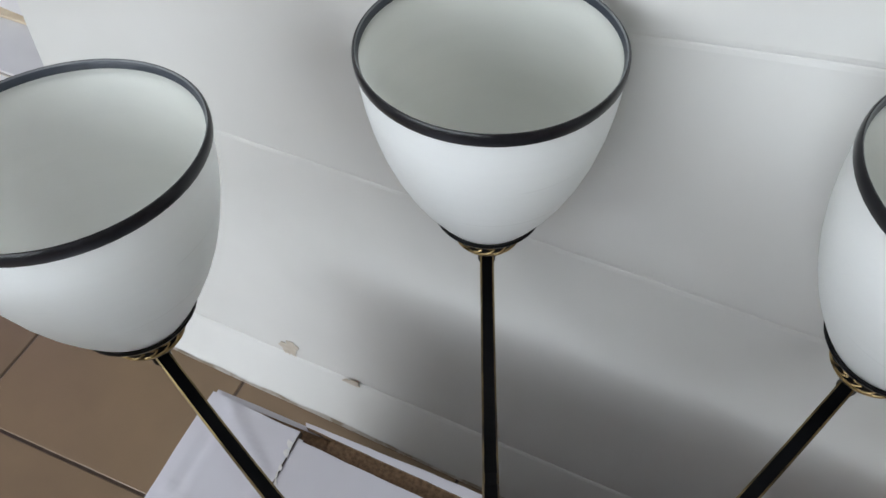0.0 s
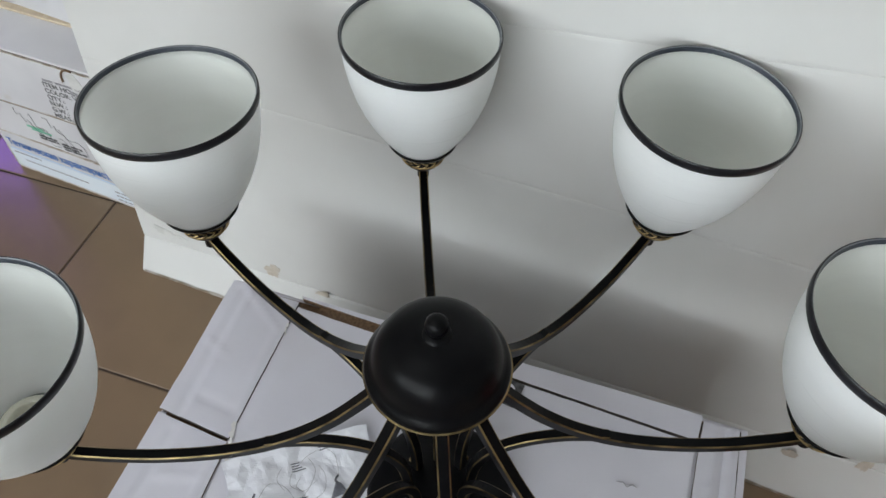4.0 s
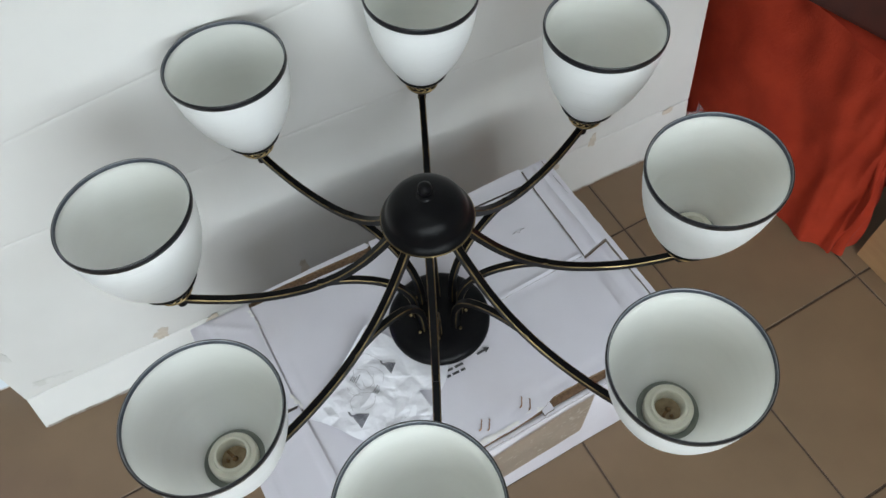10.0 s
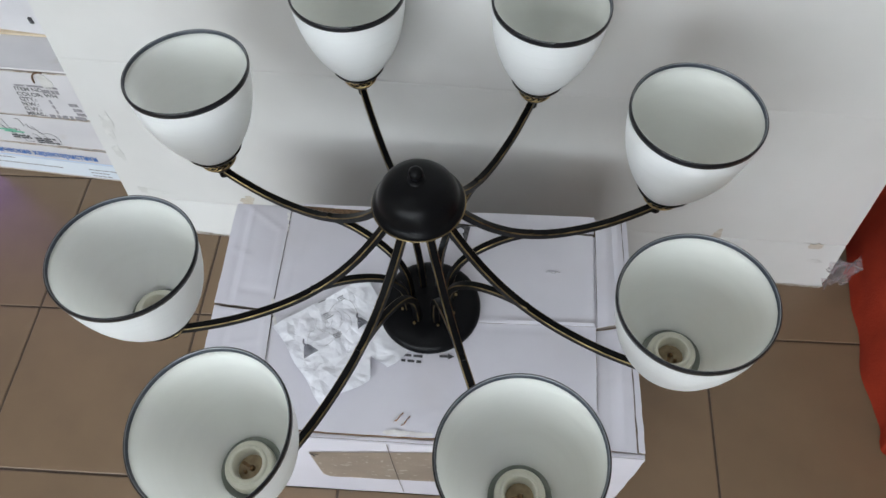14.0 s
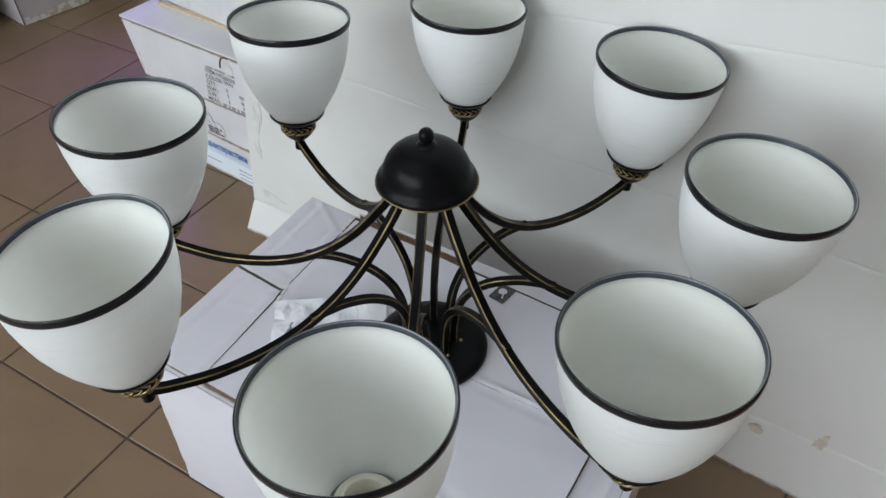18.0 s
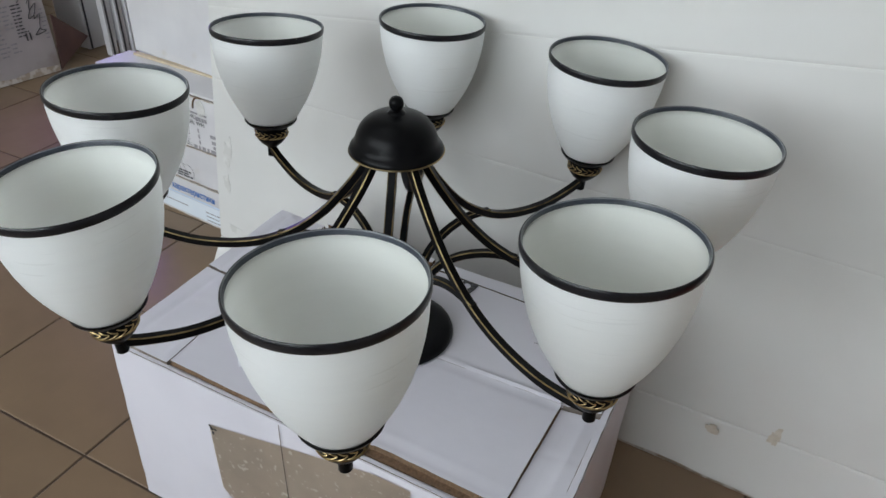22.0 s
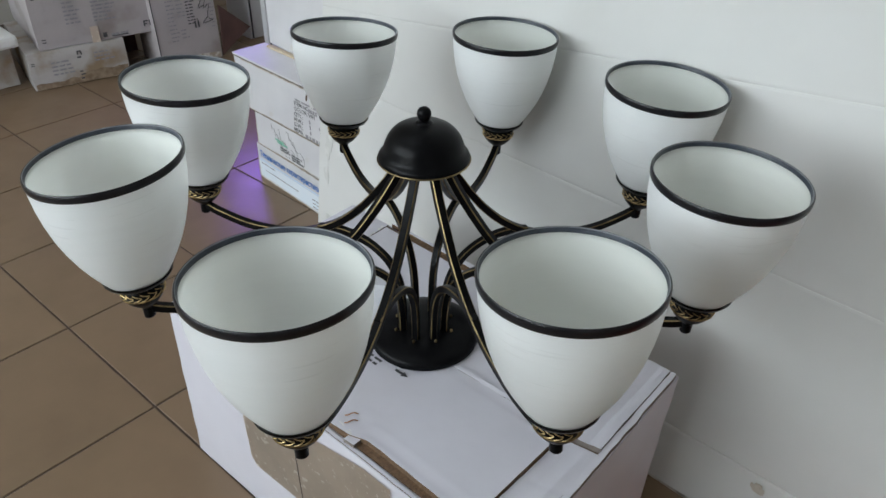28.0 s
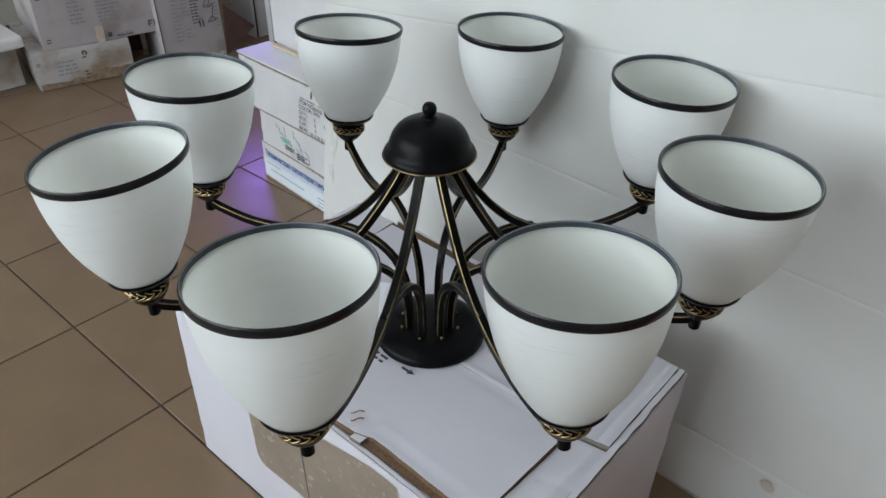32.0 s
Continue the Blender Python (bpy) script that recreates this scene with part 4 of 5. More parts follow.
def tall_carton():
    root = empty("tall_white_carton", None, "very large white carton standing behind the chandelier, creased and glue-stained", "carton")
    x0, x1, zt = -0.620, 0.650, 1.75
    xs = [x0 + (x1 - x0) * i / 48 for i in range(49)]
    def levels(x):
        c1 = board_crease(x)
        c2 = 0.078 + 0.006 * x
        c3 = 0.268 + 0.11 * x
        out = [FLOOR_Z, FLOOR_Z + 0.05, c1 - 0.004, c1 - 0.0015, c1, c1 + 0.0015, c1 + 0.004]
        out += [c1 + (c2 - c1) * k / 6 for k in range(1, 6)] + [c2 - 0.004, c2 - 0.0012, c2, c2 + 0.0012, c2 + 0.004]
        out += [c2 + (c3 - c2) * k / 4 for k in range(1, 4)] + [c3 - 0.004, c3 - 0.0012, c3, c3 + 0.0012, c3 + 0.004]
        out += [c3 + (zt - c3) * k / 8 for k in range(1, 9)]
        return out
    groove = {4: 0.0022, 3: 0.0006, 5: 0.0006, 14: 0.0009, 22: 0.0009, 13: 0.0004, 15: 0.0004, 21: 0.0004, 23: 0.0004}
    bm = bmesh.new()
    front, back = [], []
    for x in xs:
        fc, bc = [], []
        for k, zz in enumerate(levels(x)):
            y = board_skin(x, zz) + groove.get(k, 0) - board_flare(x, zz)
            fc.append(bm.verts.new((x, y, zz)))
            bc.append(bm.verts.new((x, board_y(x, zz) + 0.42, zz)))
        front.append(fc)
        back.append(bc)
    n = len(front[0])
    for i in range(len(xs) - 1):
        for k in range(n - 1):
            bm.faces.new((front[i][k], front[i + 1][k], front[i + 1][k + 1], front[i][k + 1]))
            bm.faces.new((back[i][k], back[i][k + 1], back[i + 1][k + 1], back[i + 1][k]))
        bm.faces.new((front[i][0], back[i][0], back[i + 1][0], front[i + 1][0]))
        bm.faces.new((front[i][-1], front[i + 1][-1], back[i + 1][-1], back[i][-1]))
    for k in range(n - 1):
        bm.faces.new((front[0][k], front[0][k + 1], back[0][k + 1], back[0][k]))
        bm.faces.new((front[-1][k], back[-1][k], back[-1][k + 1], front[-1][k + 1]))
    part("carton_body", bm, M_BOARD, root, "white matt carton walls with fold lines")
    # frayed brown foot, thicker towards the west corner
    bm = bmesh.new()
    cols = []
    for k in range(128):
        x = x0 + 0.004 + (x1 - x0 - 0.008) * k / 127
        h = 0.0020 + 0.0022 * max(0.0, 0.4 + noise.noise(Vector((x * 26, 4, 2)))) + 0.0030 * max(0.0, noise.noise(Vector((x * 8, 1, 6))))
        cols.append([bm.verts.new((x, board_skin(x, zz) - board_flare(x, zz) - 0.0012 - out, zz)) for zz, out in ((FLOOR_Z + 0.0008, 0.0014), (FLOOR_Z + h * 0.6, 0.0009), (FLOOR_Z + h, 0.0))])
    for a, b in zip(cols, cols[1:]):
        for k in (0, 1):
            bm.faces.new((a[k], b[k], b[k + 1], a[k + 1]))
    bmesh.ops.solidify(bm, geom=list(bm.faces), thickness=0.0008)
    part("worn_edge", bm, M_WORN, root, "frayed tan lower edge")
    rng = random.Random(8)
    for x, zz, rx, rz, mt in ((-0.383, -0.222, 0.011, 0.014, M_STAIN), (-0.300, -0.237, 0.011, 0.010, M_STAIN), (-0.126, -0.207, 0.008, 0.016, M_STAIN), (0.363, -0.224, 0.010, 0.013, M_STAIN),
                          (0.442, -0.194, 0.008, 0.013, M_STAIN), (0.604, -0.198, 0.009, 0.013, M_STAIN), (-0.577, -0.219, 0.020, 0.006, M_SMEAR), (-0.590, -0.062, 0.010, 0.028, M_SMEAR),
                          (-0.594, -0.125, 0.008, 0.016, M_SMEAR), (-0.545, -0.222, 0.010, 0.004, M_SMEAR), (0.615, -0.232, 0.012, 0.004, M_SMEAR)):
        tilt = math.degrees(math.atan(-0.12))
        flare = board_flare(x, zz)
        bm = slab(blob(rx, rz, rng.random(), 60, 0.42), 0.0005, pose(x, board_skin(x, zz) - 0.0006 - flare, zz, 90 + tilt + (8 if flare else 0), 0, -1))
        part("stain", bm, mt, root, "ochre glue stain" if mt is M_STAIN else "grey scuff")
    return root


# ---------------------------------------------------------------- box stack beside it
def stack():
    grp = "stacked lamp boxes"
    # bottom box, with the blue heading
    a = empty("lamp_box", pose(-0.962, 0.375, FLOOR_Z, 0, 0, -2.4), "flat white lamp box with a blue printed heading, under others", "box", grp)
    part("box_body", box(0, 0.306, 0, 0.23, 0.001, 0.0935, 0.0016), M_WHITEBOX, a)
    part("blue_strip", slab([(0.010, 0.050), (0.305, 0.050), (0.305, 0.0535), (0.010, 0.0535)], 0.0005, pose(0, -0.0004, 0, 90, 0, 0)), M_PALEBLUE, a, "thin pale blue line")
    part("pale_panel", slab([(0.004, 0.006), (0.303, 0.006), (0.303, 0.048), (0.004, 0.048)], 0.0003, pose(0, -0.0002, 0, 90, 0, 0)), M_PALEPANEL, a, "faint bluish panel")
    head = lettering("heading", "Технические характеристики", 0.0215, pose(0.012, -0.0008, 0.0615, 90, 0, 0), M_BLUEINK, a, "blue Cyrillic heading", 0.0005)
    head.matrix_local = pose(0.012, -0.0008, 0.0615, 90, 0, 0) @ Matrix.Diagonal((0.246 / max(v.co.x for v in head.data.vertices), 1.0, 1, 1))
    part("small_print", bars(text_rows(0.014, 0.042, 0.085, 1, 0.01, 0.0028, 21) + text_rows(0.03, 0.026, 0.14, 1, 0.01, 0.0024, 22) + text_rows(0.225, 0.030, 0.06, 3, 0.010, 0.0026, 23), pose(0, -0.0009, 0, 90, 0, 0)), M_GREYINK, a, "fine grey print")
    # middle box, with the line drawing
    b = empty("lamp_box", pose(-0.945, 0.371, FLOOR_Z + 0.0940, 0, 0, -1.6), "flat white lamp box with a green and black line drawing", "box", grp)
    part("box_body", box(0, 0.304, 0, 0.24, 0.0045, 0.0880, 0.0014), M_WHITEBOX, b)
    # strip's dark tone includes the shadow line between the stacked boxes
    part("bottom_gap_strip", box(0.002, 0.302, 0.0020, 0.238, 0.0, 0.0043), M_GREYEDGE, b, "grey-brown bottom edge with the gap's shadow in its colour")
    rng = random.Random(31)
    bm = bmesh.new()
    for x0, y0, x1 in ((0.068, 0.078, 0.105), (0.095, 0.070, 0.130), (0.125, 0.076, 0.165), (0.150, 0.060, 0.190), (0.100, 0.040, 0.128), (0.140, 0.036, 0.180)):
        p = [Vector((x0, -0.0006, y0))]
        n = 7
        for k in range(n):
            f = (k + 1) / n
            p.append(Vector((x0 + (x1 - x0) * f + rng.uniform(-0.005, 0.005), -0.0006, max(0.012, y0 - 0.045 * f + rng.uniform(-0.010, 0.010)))))
        wire(smooth_curve(p, 2), 0.00036, 4, bm)
    part("line_drawing", bm, M_STENCIL, b, "thin black line drawing")
    part("green_line", bars([(0.078, 0.041, 0.034, 0.004), (0.086, 0.036, 0.040, 0.004)], pose(0, -0.0005, 0, 90, 0, 0)), M_GREENINK, b, "green printed line")
    part("small_print", bars(text_rows(0.095, 0.026, 0.040, 2, 0.006, 0.0034, 33) + text_rows(0.140, 0.022, 0.045, 3, 0.006, 0.0038, 35), pose(0, -0.0005, 0, 90, 0, 0)), M_INK, b, "dark unreadable print")
    # top box, with the shipping marks
    c = empty("lamp_box", pose(-0.968, 0.366, FLOOR_Z + 0.1822, 0, 0, -0.8), "white carton with black shipping marks on top of a stack", "box", grp)
    bm = box(0, 0.320, 0, 0.25, 0.0055, 0.1195, 0.0014)
    for v in bm.verts:
        if v.co.x < 0.01:
            v.co.x -= 0.030 * v.co.z / 0.124
    part("box_body", bm, M_WHITEBOX, c)
    # same strip, with the shadow line under this box in its tone
    part("bottom_gap_strip", box(0.002, 0.318, 0.0020, 0.248, 0.0, 0.0053), M_GREYEDGE, c, "grey-brown bottom edge with the gap's shadow in its colour")
    # grey colour gives the shadow line below the overhanging lid
    part("lid_shadow_strip", box(-0.027, 0.318, 0.0015, 0.086, 0.1195, 0.1242), M_GREYEDGE, c, "grey strip painted as the shadow line under the lid")
    part("lid_edge", box(-0.031, 0.320, -0.0015, 0.088, 0.1243, 0.1285, 0.0010), M_WHITEBOX, c, "white lid flap")
    part("cream_flap", box(0.000, 0.318, 0.072, 0.084, 0.1288, 0.1335, 0.001), M_CREAM, c, "cream cardboard edge")
    for k, t in enumerate(("ITEM NO.:", "COLOR: WH", "QTY.:", "N.W.:", "G.W.:", "MEAS.:")):
        lettering("shipping_mark", t, 0.0130, pose(0.200 - 0.002 * k, -0.0006, 0.0725 - 0.0128 * k, 90, 0, 0), M_STENCIL, c, "black stencilled shipping mark", 0.0001)
    part("shipping_figure", bars([(0.250, 0.070, 0.006, 0.0085), (0.258, 0.070, 0.006, 0.0085), (0.266, 0.070, 0.006, 0.0085), (0.274, 0.070, 0.006, 0.0085), (0.250, 0.044, 0.004, 0.0085), (0.250, 0.031, 0.004, 0.0085), (0.250, 0.018, 0.004, 0.0085),
                                  (0.284, 0.040, 0.016, 0.0075), (0.286, 0.027, 0.016, 0.0075), (0.288, 0.016, 0.016, 0.0075), (0.232, 0.005, 0.010, 0.0085), (0.246, 0.005, 0.006, 0.0085), (0.256, 0.005, 0.010, 0.0085), (0.270, 0.005, 0.006, 0.0085), (0.280, 0.005, 0.020, 0.0085),
                                  (0.205, 0.084, 0.018, 0.004), (0.228, 0.084, 0.030, 0.004), (0.262, 0.083, 0.020, 0.004)], pose(0, -0.0006, 0, 90, 0, 0)), M_GREYINK, c, "unreadable figures")
    pts = [Vector((0.268 + 0.020 * math.cos(t), -0.0015, 0.098 + 0.024 * math.sin(t))) for t in [math.pi * (0.42 + 0.075 * k) for k in range(9)]]
    part("hand_hole", wire(pts, 0.0016), M_KRAFT, c, "dark torn hand hole")
    part("torn_flap", slab(blob(0.013, 0.016, 77, 16, 0.25), 0.0006, pose(0.268, -0.0003, 0.098, 90, 0, 0)), M_SMEAR, c, "grey punched flap")
    for bx, w, zb, zt2 in ((a, 0.306, 0.001, 0.0935), (b, 0.304, 0.0045, 0.0880), (c, 0.320, 0.0055, 0.1195)):
        part("worn_edge", box(0.002, w - 0.002, -0.0007, 0.0009, zt2 - 0.0012, zt2 + 0.0003), M_WORN, bx, "tan worn top edge")
        part("worn_edge", box(-0.0006, 0.0010, -0.0007, 0.0009, zb + 0.002, zb + 0.052), M_WORN, bx, "tan worn corner")
        part("worn_edge", box(0.002, w - 0.002, -0.0007, 0.0009, zb - 0.0002, zb + 0.0013), M_WORN, bx, "tan worn bottom edge")
    # upright white panel carton standing on the stack
    d = empty("panel_carton", pose(-0.985, 0.460, FLOOR_Z + 0.3112, 0, 0, -5), "flat white carton with a brown end, upright on the box stack", "carton")
    part("panel", box(0, 0.32, 0, 0.045, 0.001, 0.62, 0.002), M_WHITEBOX, d)
    part("brown_end", box(-0.0022, -0.0004, 0.002, 0.043, 0.004, 0.618), M_KRAFT, d, "brown raw end")
    part("black_clip", box(0.262, 0.268, -0.004, -0.0005, 0.030, 0.042, 0.001), M_INK, d, "small black clip")


# ---------------------------------------------------------------- far cartons
def strokes(lines, r, y):
    """Marker strokes on an upright face; each line is a run of (x, z)."""
    bm = bmesh.new()
    for run in lines:
        wire(smooth_curve([Vector((x, y, zz)) for x, zz in run], 3), r, 5, bm)
    return bm


def far_cartons():
    grp = "cartons along the far wall"
    a = empty("carton", pose(-1.871, 0.189, FLOOR_Z, 0, 0, 79.5), "dirty white carton with brown water stains on the floor", "carton", grp)
    part("carton_body", soft_box(0, 0.282, 0, 0.36, 0.001, 0.1135, 6, 0.003, 0.001, 11), M_DIRTY, a)
    part("small_print", bars(text_rows(0.06, 0.075, 0.06, 4, 0.012, 0.005, 41) + text_rows(0.185, 0.085, 0.06, 3, 0.012, 0.004, 44), pose(0, -0.0042, 0, 90, 0, 0)), M_GREYINK, a, "faded print")
    rim_line = [(0.004 + 0.0137 * k, 0.003) for k in range(21)] + [(0.278 - 0.0137 * k, 0.020 + 0.012 * noise.noise(Vector((k * 0.45, 3, 1))) + (0.014 if k < 11 else 0.0)) for k in range(21)]
    part("water_stain", slab(rim_line, 0.0005, pose(0, -0.0040, 0, 90, 0, 0)), M_WATER, a, "brown water stain along the foot")
    part("shipping_figure", bars([(0.138, 0.098, 0.012, 0.004), (0.138, 0.090, 0.004, 0.010), (0.148, 0.088, 0.004, 0.010), (0.136, 0.080, 0.012, 0.004), (0.134, 0.036, 0.010, 0.004), (0.136, 0.026, 0.012, 0.004), (0.134, 0.014, 0.010, 0.005)], pose(0, -0.0046, 0, 90, 0, 0)), M_INK, a, "black unreadable marks up the side")
    part("tape", box(0.158, 0.172, -0.0044, -0.0034, 0.003, 0.030), M_CREAM, a, "pale end of a tape strip")
    part("corner_mark", bars([(0.006, 0.078, 0.010, 0.0025), (0.006, 0.084, 0.010, 0.0025)], pose(0, -0.0046, 0, 90, 0, 0)), M_INK, a)
    b = empty("carton", pose(-1.872, 0.2315, FLOOR_Z + 0.1150, 0, 0, 80), "large lilac-white carton with brown tape on a lower one", "carton", grp)
    part("carton_body", soft_box(0, 0.360, 0, 0.40, 0.001, 0.300, 6, 0.003, 0.001, 12), M_LILACBOX, b)
    part("tape", box(0.152, 0.176, -0.0052, -0.0042, -0.008, 0.048, 0.0), M_TAPE, b, "brown tape tab")
    part("small_print", bars(text_rows(0.09, 0.150, 0.05, 8, 0.012, 0.005, 42) + text_rows(0.17, 0.150, 0.07, 9, 0.011, 0.005, 46) + text_rows(0.21, 0.010, 0.07, 1, 0.01, 0.008, 47), pose(0, -0.0052, 0, 90, 0, 0)), M_GREYINK, b, "faded printed blocks")
    part("corner_mark", bars([(0.012, 0.022, 0.012, 0.003), (0.012, 0.030, 0.012, 0.003), (0.012, 0.148, 0.012, 0.003), (0.012, 0.156, 0.012, 0.003)], pose(0, -0.0054, 0, 90, 0, 0)), M_INK, b, "small black corner marks")
    part("shipping_figure", bars([(0.312, 0.022, 0.004, 0.018), (0.316, 0.036, 0.010, 0.004), (0.316, 0.028, 0.007, 0.003), (0.330, 0.022, 0.003, 0.018), (0.340, 0.022, 0.003, 0.018), (0.333, 0.022, 0.007, 0.003), (0.333, 0.037, 0.007, 0.003), (0.348, 0.022, 0.003, 0.016), (0.354, 0.022, 0.003, 0.018),
                                  (0.212, 0.008, 0.050, 0.003), (0.186, 0.010, 0.012, 0.014)], pose(0, -0.0054, 0, 90, 0, 0)), M_INK, b, "black unreadable marks")
    part("edge_line", box(0.3585, 0.3612, -0.0050, -0.0034, 0.004, 0.296), M_INK, b, "dark joint at the carton's edge")
    # block made up to darken the gap, where deep shadow lies
    g = empty("gap_shadow_block", pose(-1.960, 0.470, FLOOR_Z, 0, 0, 80), "dark block added for the deep shadow between two pale cartons", "carton", grp)
    part("carton_body", soft_box(0.012, 0.105, 0.06, 0.30, 0.001, 0.112, 4, 0.002, 0.001, 19), M_MAROON_SHADOW, g)
    c = empty("carton", pose(-1.774, 0.556, FLOOR_Z, -3, 0, 83), "upright pale carton scribbled with black marker", "carton", grp)
    part("carton_body", soft_box(0, 0.205, 0, 0.17, 0.001, 0.42, 6, 0.003, 0.001, 13), M_LILACBOX, c)
    part("marker_scribble", strokes((((0.120, 0.262), (0.140, 0.268), (0.134, 0.246), (0.146, 0.240), (0.130, 0.222)), ((0.150, 0.262), (0.162, 0.256), (0.152, 0.240), (0.168, 0.232), (0.156, 0.214)),
                                     ((0.172, 0.240), (0.160, 0.196), (0.182, 0.212), (0.166, 0.168), (0.186, 0.180), (0.176, 0.140), (0.192, 0.128)), ((0.176, 0.140), (0.158, 0.122), (0.192, 0.128)), ((0.164, 0.200), (0.150, 0.172), (0.168, 0.178))), 0.0011, -0.0042), M_INK, c, "black marker scribble")
    part("small_print", bars(text_rows(0.045, 0.205, 0.026, 11, 0.0125, 0.004, 52) + text_rows(0.078, 0.215, 0.022, 6, 0.012, 0.004, 54) + text_rows(0.080, 0.110, 0.022, 3, 0.012, 0.004, 55) + text_rows(0.186, 0.190, 0.012, 8, 0.012, 0.003, 57), pose(0, -0.0042, 0, 90, 0, 0)), M_GREYINK, c, "faded print in columns")
    part("shipping_figure", bars(text_rows(0.108, 0.215, 0.030, 10, 0.0098, 0.0036, 53) + [(0.128, 0.112, 0.005, 0.022), (0.139, 0.112, 0.005, 0.022)], pose(0, -0.0043, 0, 90, 0, 0)), M_INK, c, "heavy black unreadable print")
    part("edge_line", box(-0.0012, 0.0014, -0.0040, -0.0024, 0.004, 0.415), M_INK, c, "dark joint at the carton's edge")
    part("dirt", slab([(0.004, 0.002), (0.200, 0.002), (0.200, 0.020), (0.130, 0.026), (0.060, 0.016), (0.004, 0.022)], 0.0005, pose(0, -0.0038, 0, 90, 0, 0)), M_WORN, c, "tan dirt along the foot")
    bm = bmesh.new()
    tri = [(-1.752, 0.764, FLOOR_Z + 0.002), (-1.752, 0.772, -0.130), (-1.790, 0.905, -0.240)]
    for off in (0.0, 0.004):
        for p in tri:
            bm.verts.new((p[0] - off, p[1], p[2]))
    bm.verts.ensure_lookup_table()
    v = list(bm.verts)
    for q in ((0, 1, 2), (3, 5, 4), (0, 3, 4, 1), (1, 4, 5, 2), (2, 5, 3, 0)):
        bm.faces.new([v[k] for k in q])
    tagged(link("folded_carton", bm, M_VIOLET_LIT), "dark brown carton flap, tinted for violet light, folded out beside the upright carton", "carton", grp)
    d = empty("carton", pose(-1.90, 0.120, FLOOR_Z, 0, 0, 88), "low white box with a dark outlined side", "carton", grp)
    part("carton_body", box(-0.55, 0.055, 0.06, 0.40, 0.001, 0.135, 0.003), M_DIRTY, d)
    e = empty("tray", pose(-1.90, 0.05, FLOOR_Z + 0.137), "white plastic tray with lime packets on a low box", "tray")
    part("tray_body", box(-0.30, 0.02, -0.40, 0.135, 0.0, 0.035, 0.010), M_FRAME, e)
    part("lime_packet", soft_box(-0.28, -0.01, -0.35, 0.04, 0.036, 0.075, 4, 0.004, 0.002, 15), M_LIME, e, "lime green packet")
    # upright panels behind
    for x, y, w, h in ((-1.825, 0.925, 0.14, 1.15), (-1.775, 1.040, 0.04, 1.25), (-1.716, 0.925, 0.026, 1.2), (-1.706, 0.962, 0.022, 1.15), (-1.696, 0.995, 0.020, 1.2)):
        g = empty("flat_panel_box", pose(x, y, FLOOR_Z), "narrow white flat-pack box standing upright", "box", "upright flat boxes")
        part("box_body", box(-w, 0, 0, 0.20 if w > 0.03 else 0.026, 0.001, h, 0.003), M_WHITEBOX, g)
        part("dark_joint", box(-0.0001, 0.0022, 0.006, 0.012, 0.004, h - 0.005), M_INK, g, "dark joint line")


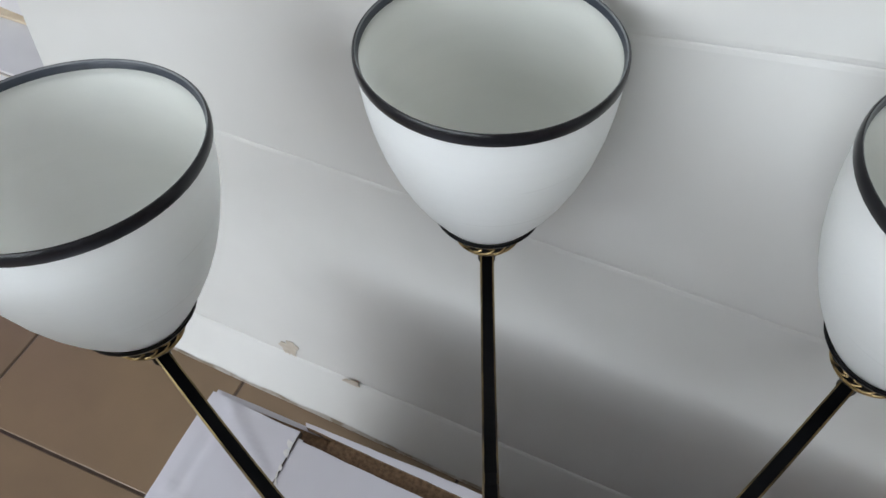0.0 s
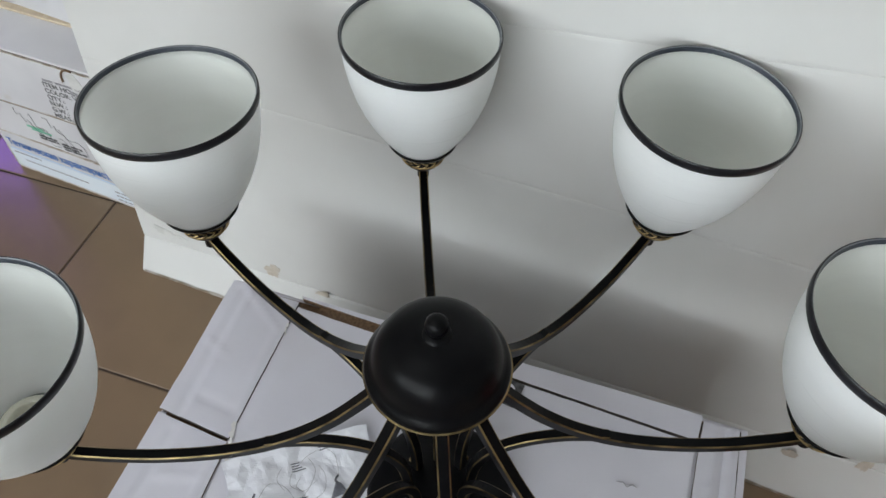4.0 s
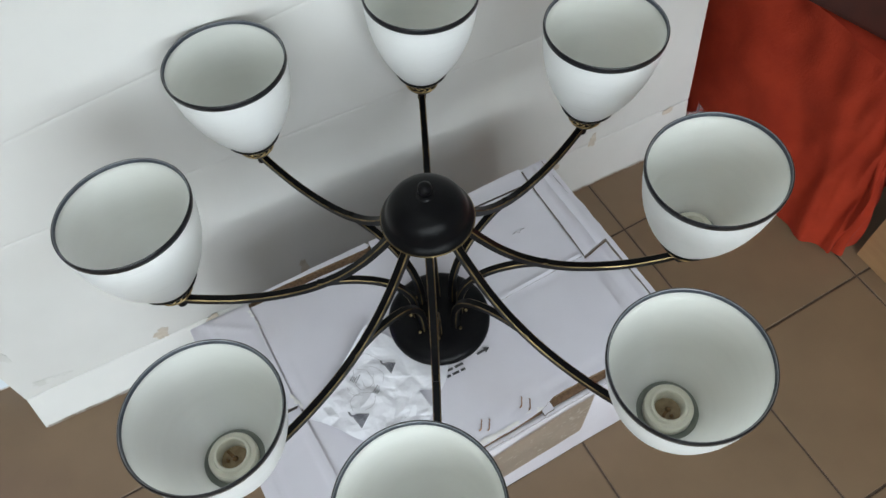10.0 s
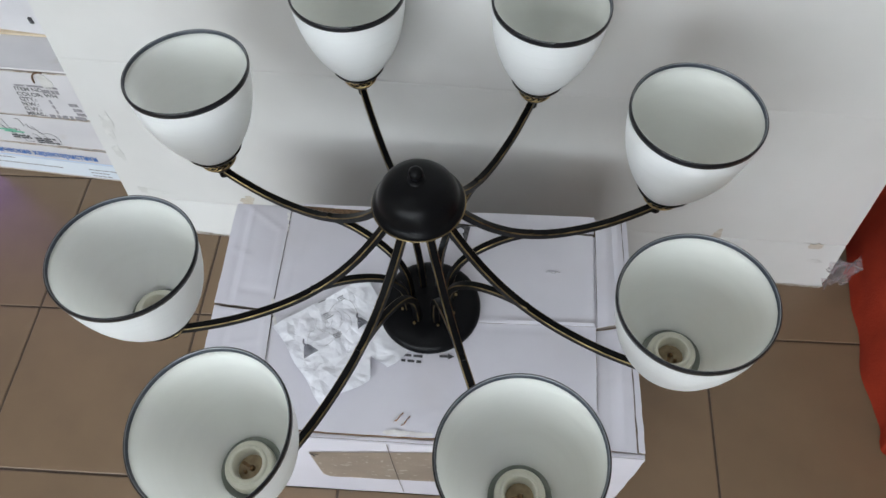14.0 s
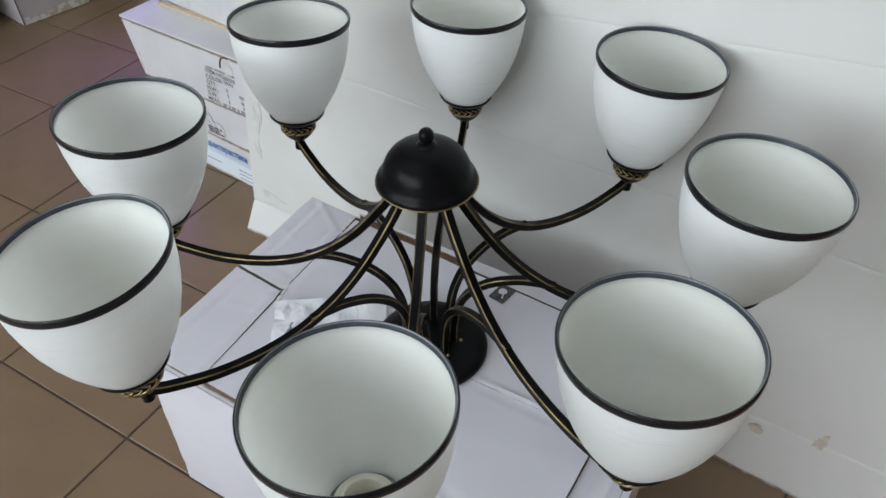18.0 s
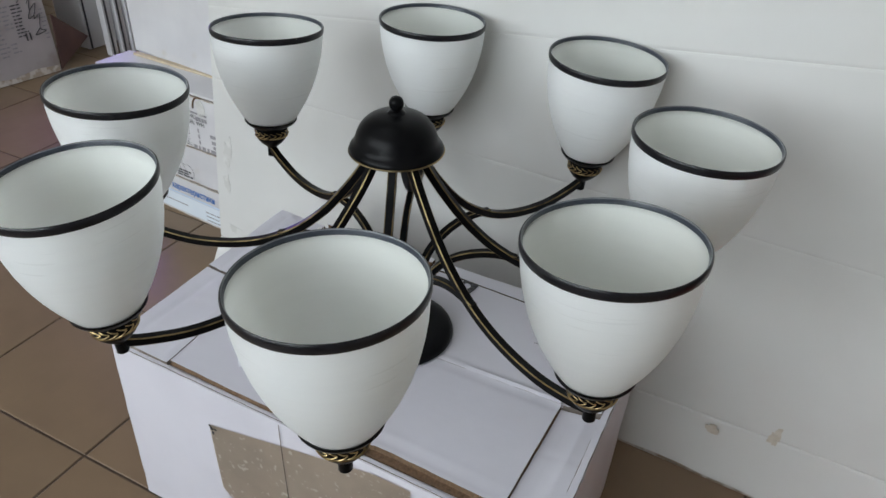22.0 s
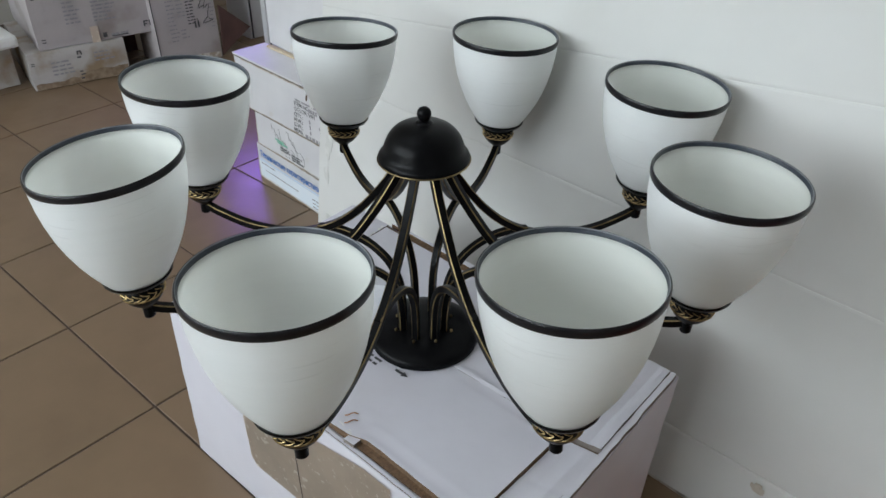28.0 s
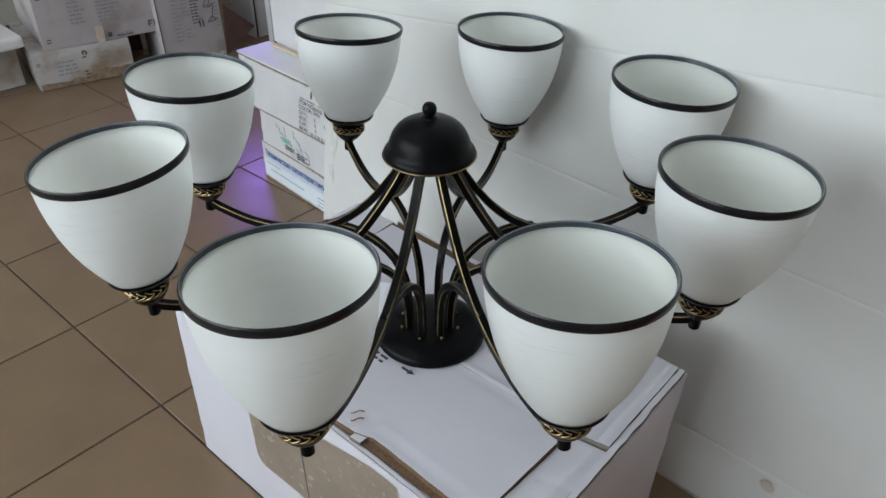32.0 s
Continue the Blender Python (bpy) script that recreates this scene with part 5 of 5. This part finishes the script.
# ---------------------------------------------------------------- red cloth and brown carton
def red_cloth():
    root = empty("red_cloth", None, "bright red cloth draped to the floor over a low stack", "cloth")
    path = smooth_curve([(0.760, 0.90), (0.722, 0.62), (0.704, 0.34), (0.700, 0.16), (0.700, 0.03), (0.712, -0.035), (0.724, -0.072), (0.745, -0.082), (0.806, -0.066), (0.92, -0.012), (1.15, 0.10), (1.5, 0.28)], 14)
    nv = 26
    bm = bmesh.new()
    grid = []
    cen = Vector((1.25, 0.55))
    for i, p in enumerate(path):
        d = (path[min(i + 1, len(path) - 1)] - path[max(i - 1, 0)]).normalized()
        nrm = Vector((d.y, -d.x))
        if nrm.dot(cen - p) > 0:
            nrm = -nrm
        row = []
        for k in range(nv + 1):
            v = k / nv
            z = FLOOR_Z + 0.004 + 0.358 * v
            inset = 0.060 * v ** 1.3
            s = i * 0.05
            fold = (1 - 0.75 * v) * 0.007 * math.sin(s * 4.0 + 2.2 * v + 1.2 * math.sin(s * 2)) + 0.026 * (0.35 + 0.65 * v) * noise.noise(Vector((s * 1.5 + 1.6 * v, v * 1.6 - s, 2)))
            fold += 0.008 * noise.noise(Vector((s * 3.4 + 3.4 * v, v * 2.6 - s * 1.2, 6))) + 0.006 * max(0.0, 1 - 3 * abs(noise.noise(Vector((s * 1.5 - 2.2 * v, s * 0.6 + 1.0 * v, 11))))) * (0.3 + 0.7 * v)
            q = p - nrm * inset + nrm * fold
            row.append(bm.verts.new((q.x, q.y, z)))
        # over the top edge, lying on the stack
        for k in range(1, 9):
            q = (p - nrm * 0.060).lerp(Vector((1.38, 0.74)), k / 9)
            row.append(bm.verts.new((q.x, q.y, FLOOR_Z + 0.362 + 0.004 * noise.noise(Vector((i * 0.3, k * 0.6, 9))))))
        grid.append(row)
    for a, b in zip(grid, grid[1:]):
        for k in range(len(a) - 1):
            bm.faces.new((a[k], b[k], b[k + 1], a[k + 1]))
    bmesh.ops.solidify(bm, geom=list(bm.faces), thickness=0.002)
    part("cloth", bm, M_RED, root, "", True)
    base = empty("low_stack", None, "plain low stack hidden under the red cloth", "box")
    part("stack_body", box(1.02, 1.75, 0.52, 0.95, FLOOR_Z + 0.001, FLOOR_Z + 0.345, 0.01), M_KRAFTBOX, base)
    # dark slab added where the top of the cloth lies in shadow
    lid = empty("cloth_shadow_slab", pose(0.806, -0.018, FLOOR_Z + 0.369, 0, 0, 18), "dark maroon slab put in for the red cloth's shadowed top", "board")
    part("board", box(0.0, 0.60, 0.0, 0.60, 0.0, 0.09, 0.008), M_MAROON_SHADOW, lid)
    k = empty("brown_carton", pose(0.774, -0.098, FLOOR_Z, 0, 0, 3), "plain brown carton on the tiled floor", "carton")
    part("carton_body", soft_box(0, 0.55, -0.62, 0, 0.001, 0.40, 6, 0.003, 0.001, 17), M_KRAFTBOX, k)
    part("label", slab([(-0.10, 0.20), (-0.04, 0.20), (-0.04, 0.26), (-0.10, 0.26)], 0.0006, pose(-0.0042, 0, 0) @ Matrix.Rotation(radians(90), 4, "Z") @ Matrix.Rotation(radians(90), 4, "X")), M_LILACBOX, k, "paper label")
    f = empty("plastic_wrap", pose(0.668, 0.262, FLOOR_Z), "scrap of crumpled clear plastic film between carton and cloth", "film")
    bm = bmesh.new()
    rows = []
    for j in range(15):
        b = j / 14
        w = 0.018 + 0.012 * math.sin(b * 2.6)
        rows.append([bm.verts.new((w * (2 * i / 10 - 1) + 0.006 * noise.noise(Vector((b * 5, i, 3))), 0.012 * b + 0.016 * facet_noise(i * 0.004 + 0.3, b * 0.05, 0.011, 0.5, 4), 0.002 + 0.075 * b + 0.004 * noise.noise(Vector((i * 0.7, b * 3, 8))))) for i in range(11)])
    for r0, r1 in zip(rows, rows[1:]):
        for i in range(10):
            bm.faces.new((r0[i], r0[i + 1], r1[i + 1], r1[i]))
    part("film", bm, M_FILM, f)


# ---------------------------------------------------------------- floor tiles
TILE_O, TILE_U, TILE_V = Vector((-0.7235, -0.2115, 0)), Vector((0.2937, 0.0159, 0)), Vector((-0.0125, 0.2885, 0))


def floor():
    X0, X1, Y0, Y1 = -2.60, 2.10, -2.60, 1.32
    slab_ob = tagged(link("floor", box(X0 - 0.1, X1 + 0.1, Y0 - 0.1, Y1 + 0.1, FLOOR_Z - 0.12, FLOOR_Z - 0.0022), M_GROUT), "brown ceramic tiled floor with dark joints", "floor", kind="structure")
    g = 0.0020
    bm = bmesh.new()
    u, v = TILE_U.normalized(), TILE_V.normalized()
    c = [u * g + v * g, TILE_U - u * g + v * g, TILE_U + TILE_V - u * g - v * g, TILE_V + u * g - v * g]
    m = (c[0] + c[2]) / 2
    lo = [bm.verts.new(p + Vector((0, 0, -0.006))) for p in c]
    mid = [bm.verts.new(p + Vector((0, 0, -0.0007))) for p in c]
    hi = [bm.verts.new(p + (m - p).normalized() * 0.0014) for p in c]
    bm.faces.new(hi)
    for a, b in ((lo, mid), (mid, hi)):
        for k in range(4):
            bm.faces.new((a[k], a[(k + 1) % 4], b[(k + 1) % 4], b[k]))
    bmesh.ops.recalc_face_normals(bm, faces=bm.faces)
    me = bpy.data.meshes.new("tile")
    bm.to_mesh(me)
    bm.free()
    me.materials.append(M_TILE)
    for i in range(-8, 12):
        for j in range(-10, 8):
            p = TILE_O + TILE_U * i + TILE_V * j
            q = p + (TILE_U + TILE_V) / 2
            if X0 - 0.05 < q.x < X1 + 0.05 and Y0 - 0.05 < q.y < Y1 + 0.05:
                t = new("tile", me)
                t.parent = slab_ob
                t.location = (p.x, p.y, FLOOR_Z + random.Random(i * 97 + j).uniform(-0.0004, 0.0))


room()
fill_lamp_panel()
tall_carton()
carton()
chandelier()
printed_sheet()
stack()
far_cartons()
red_cloth()
floor()
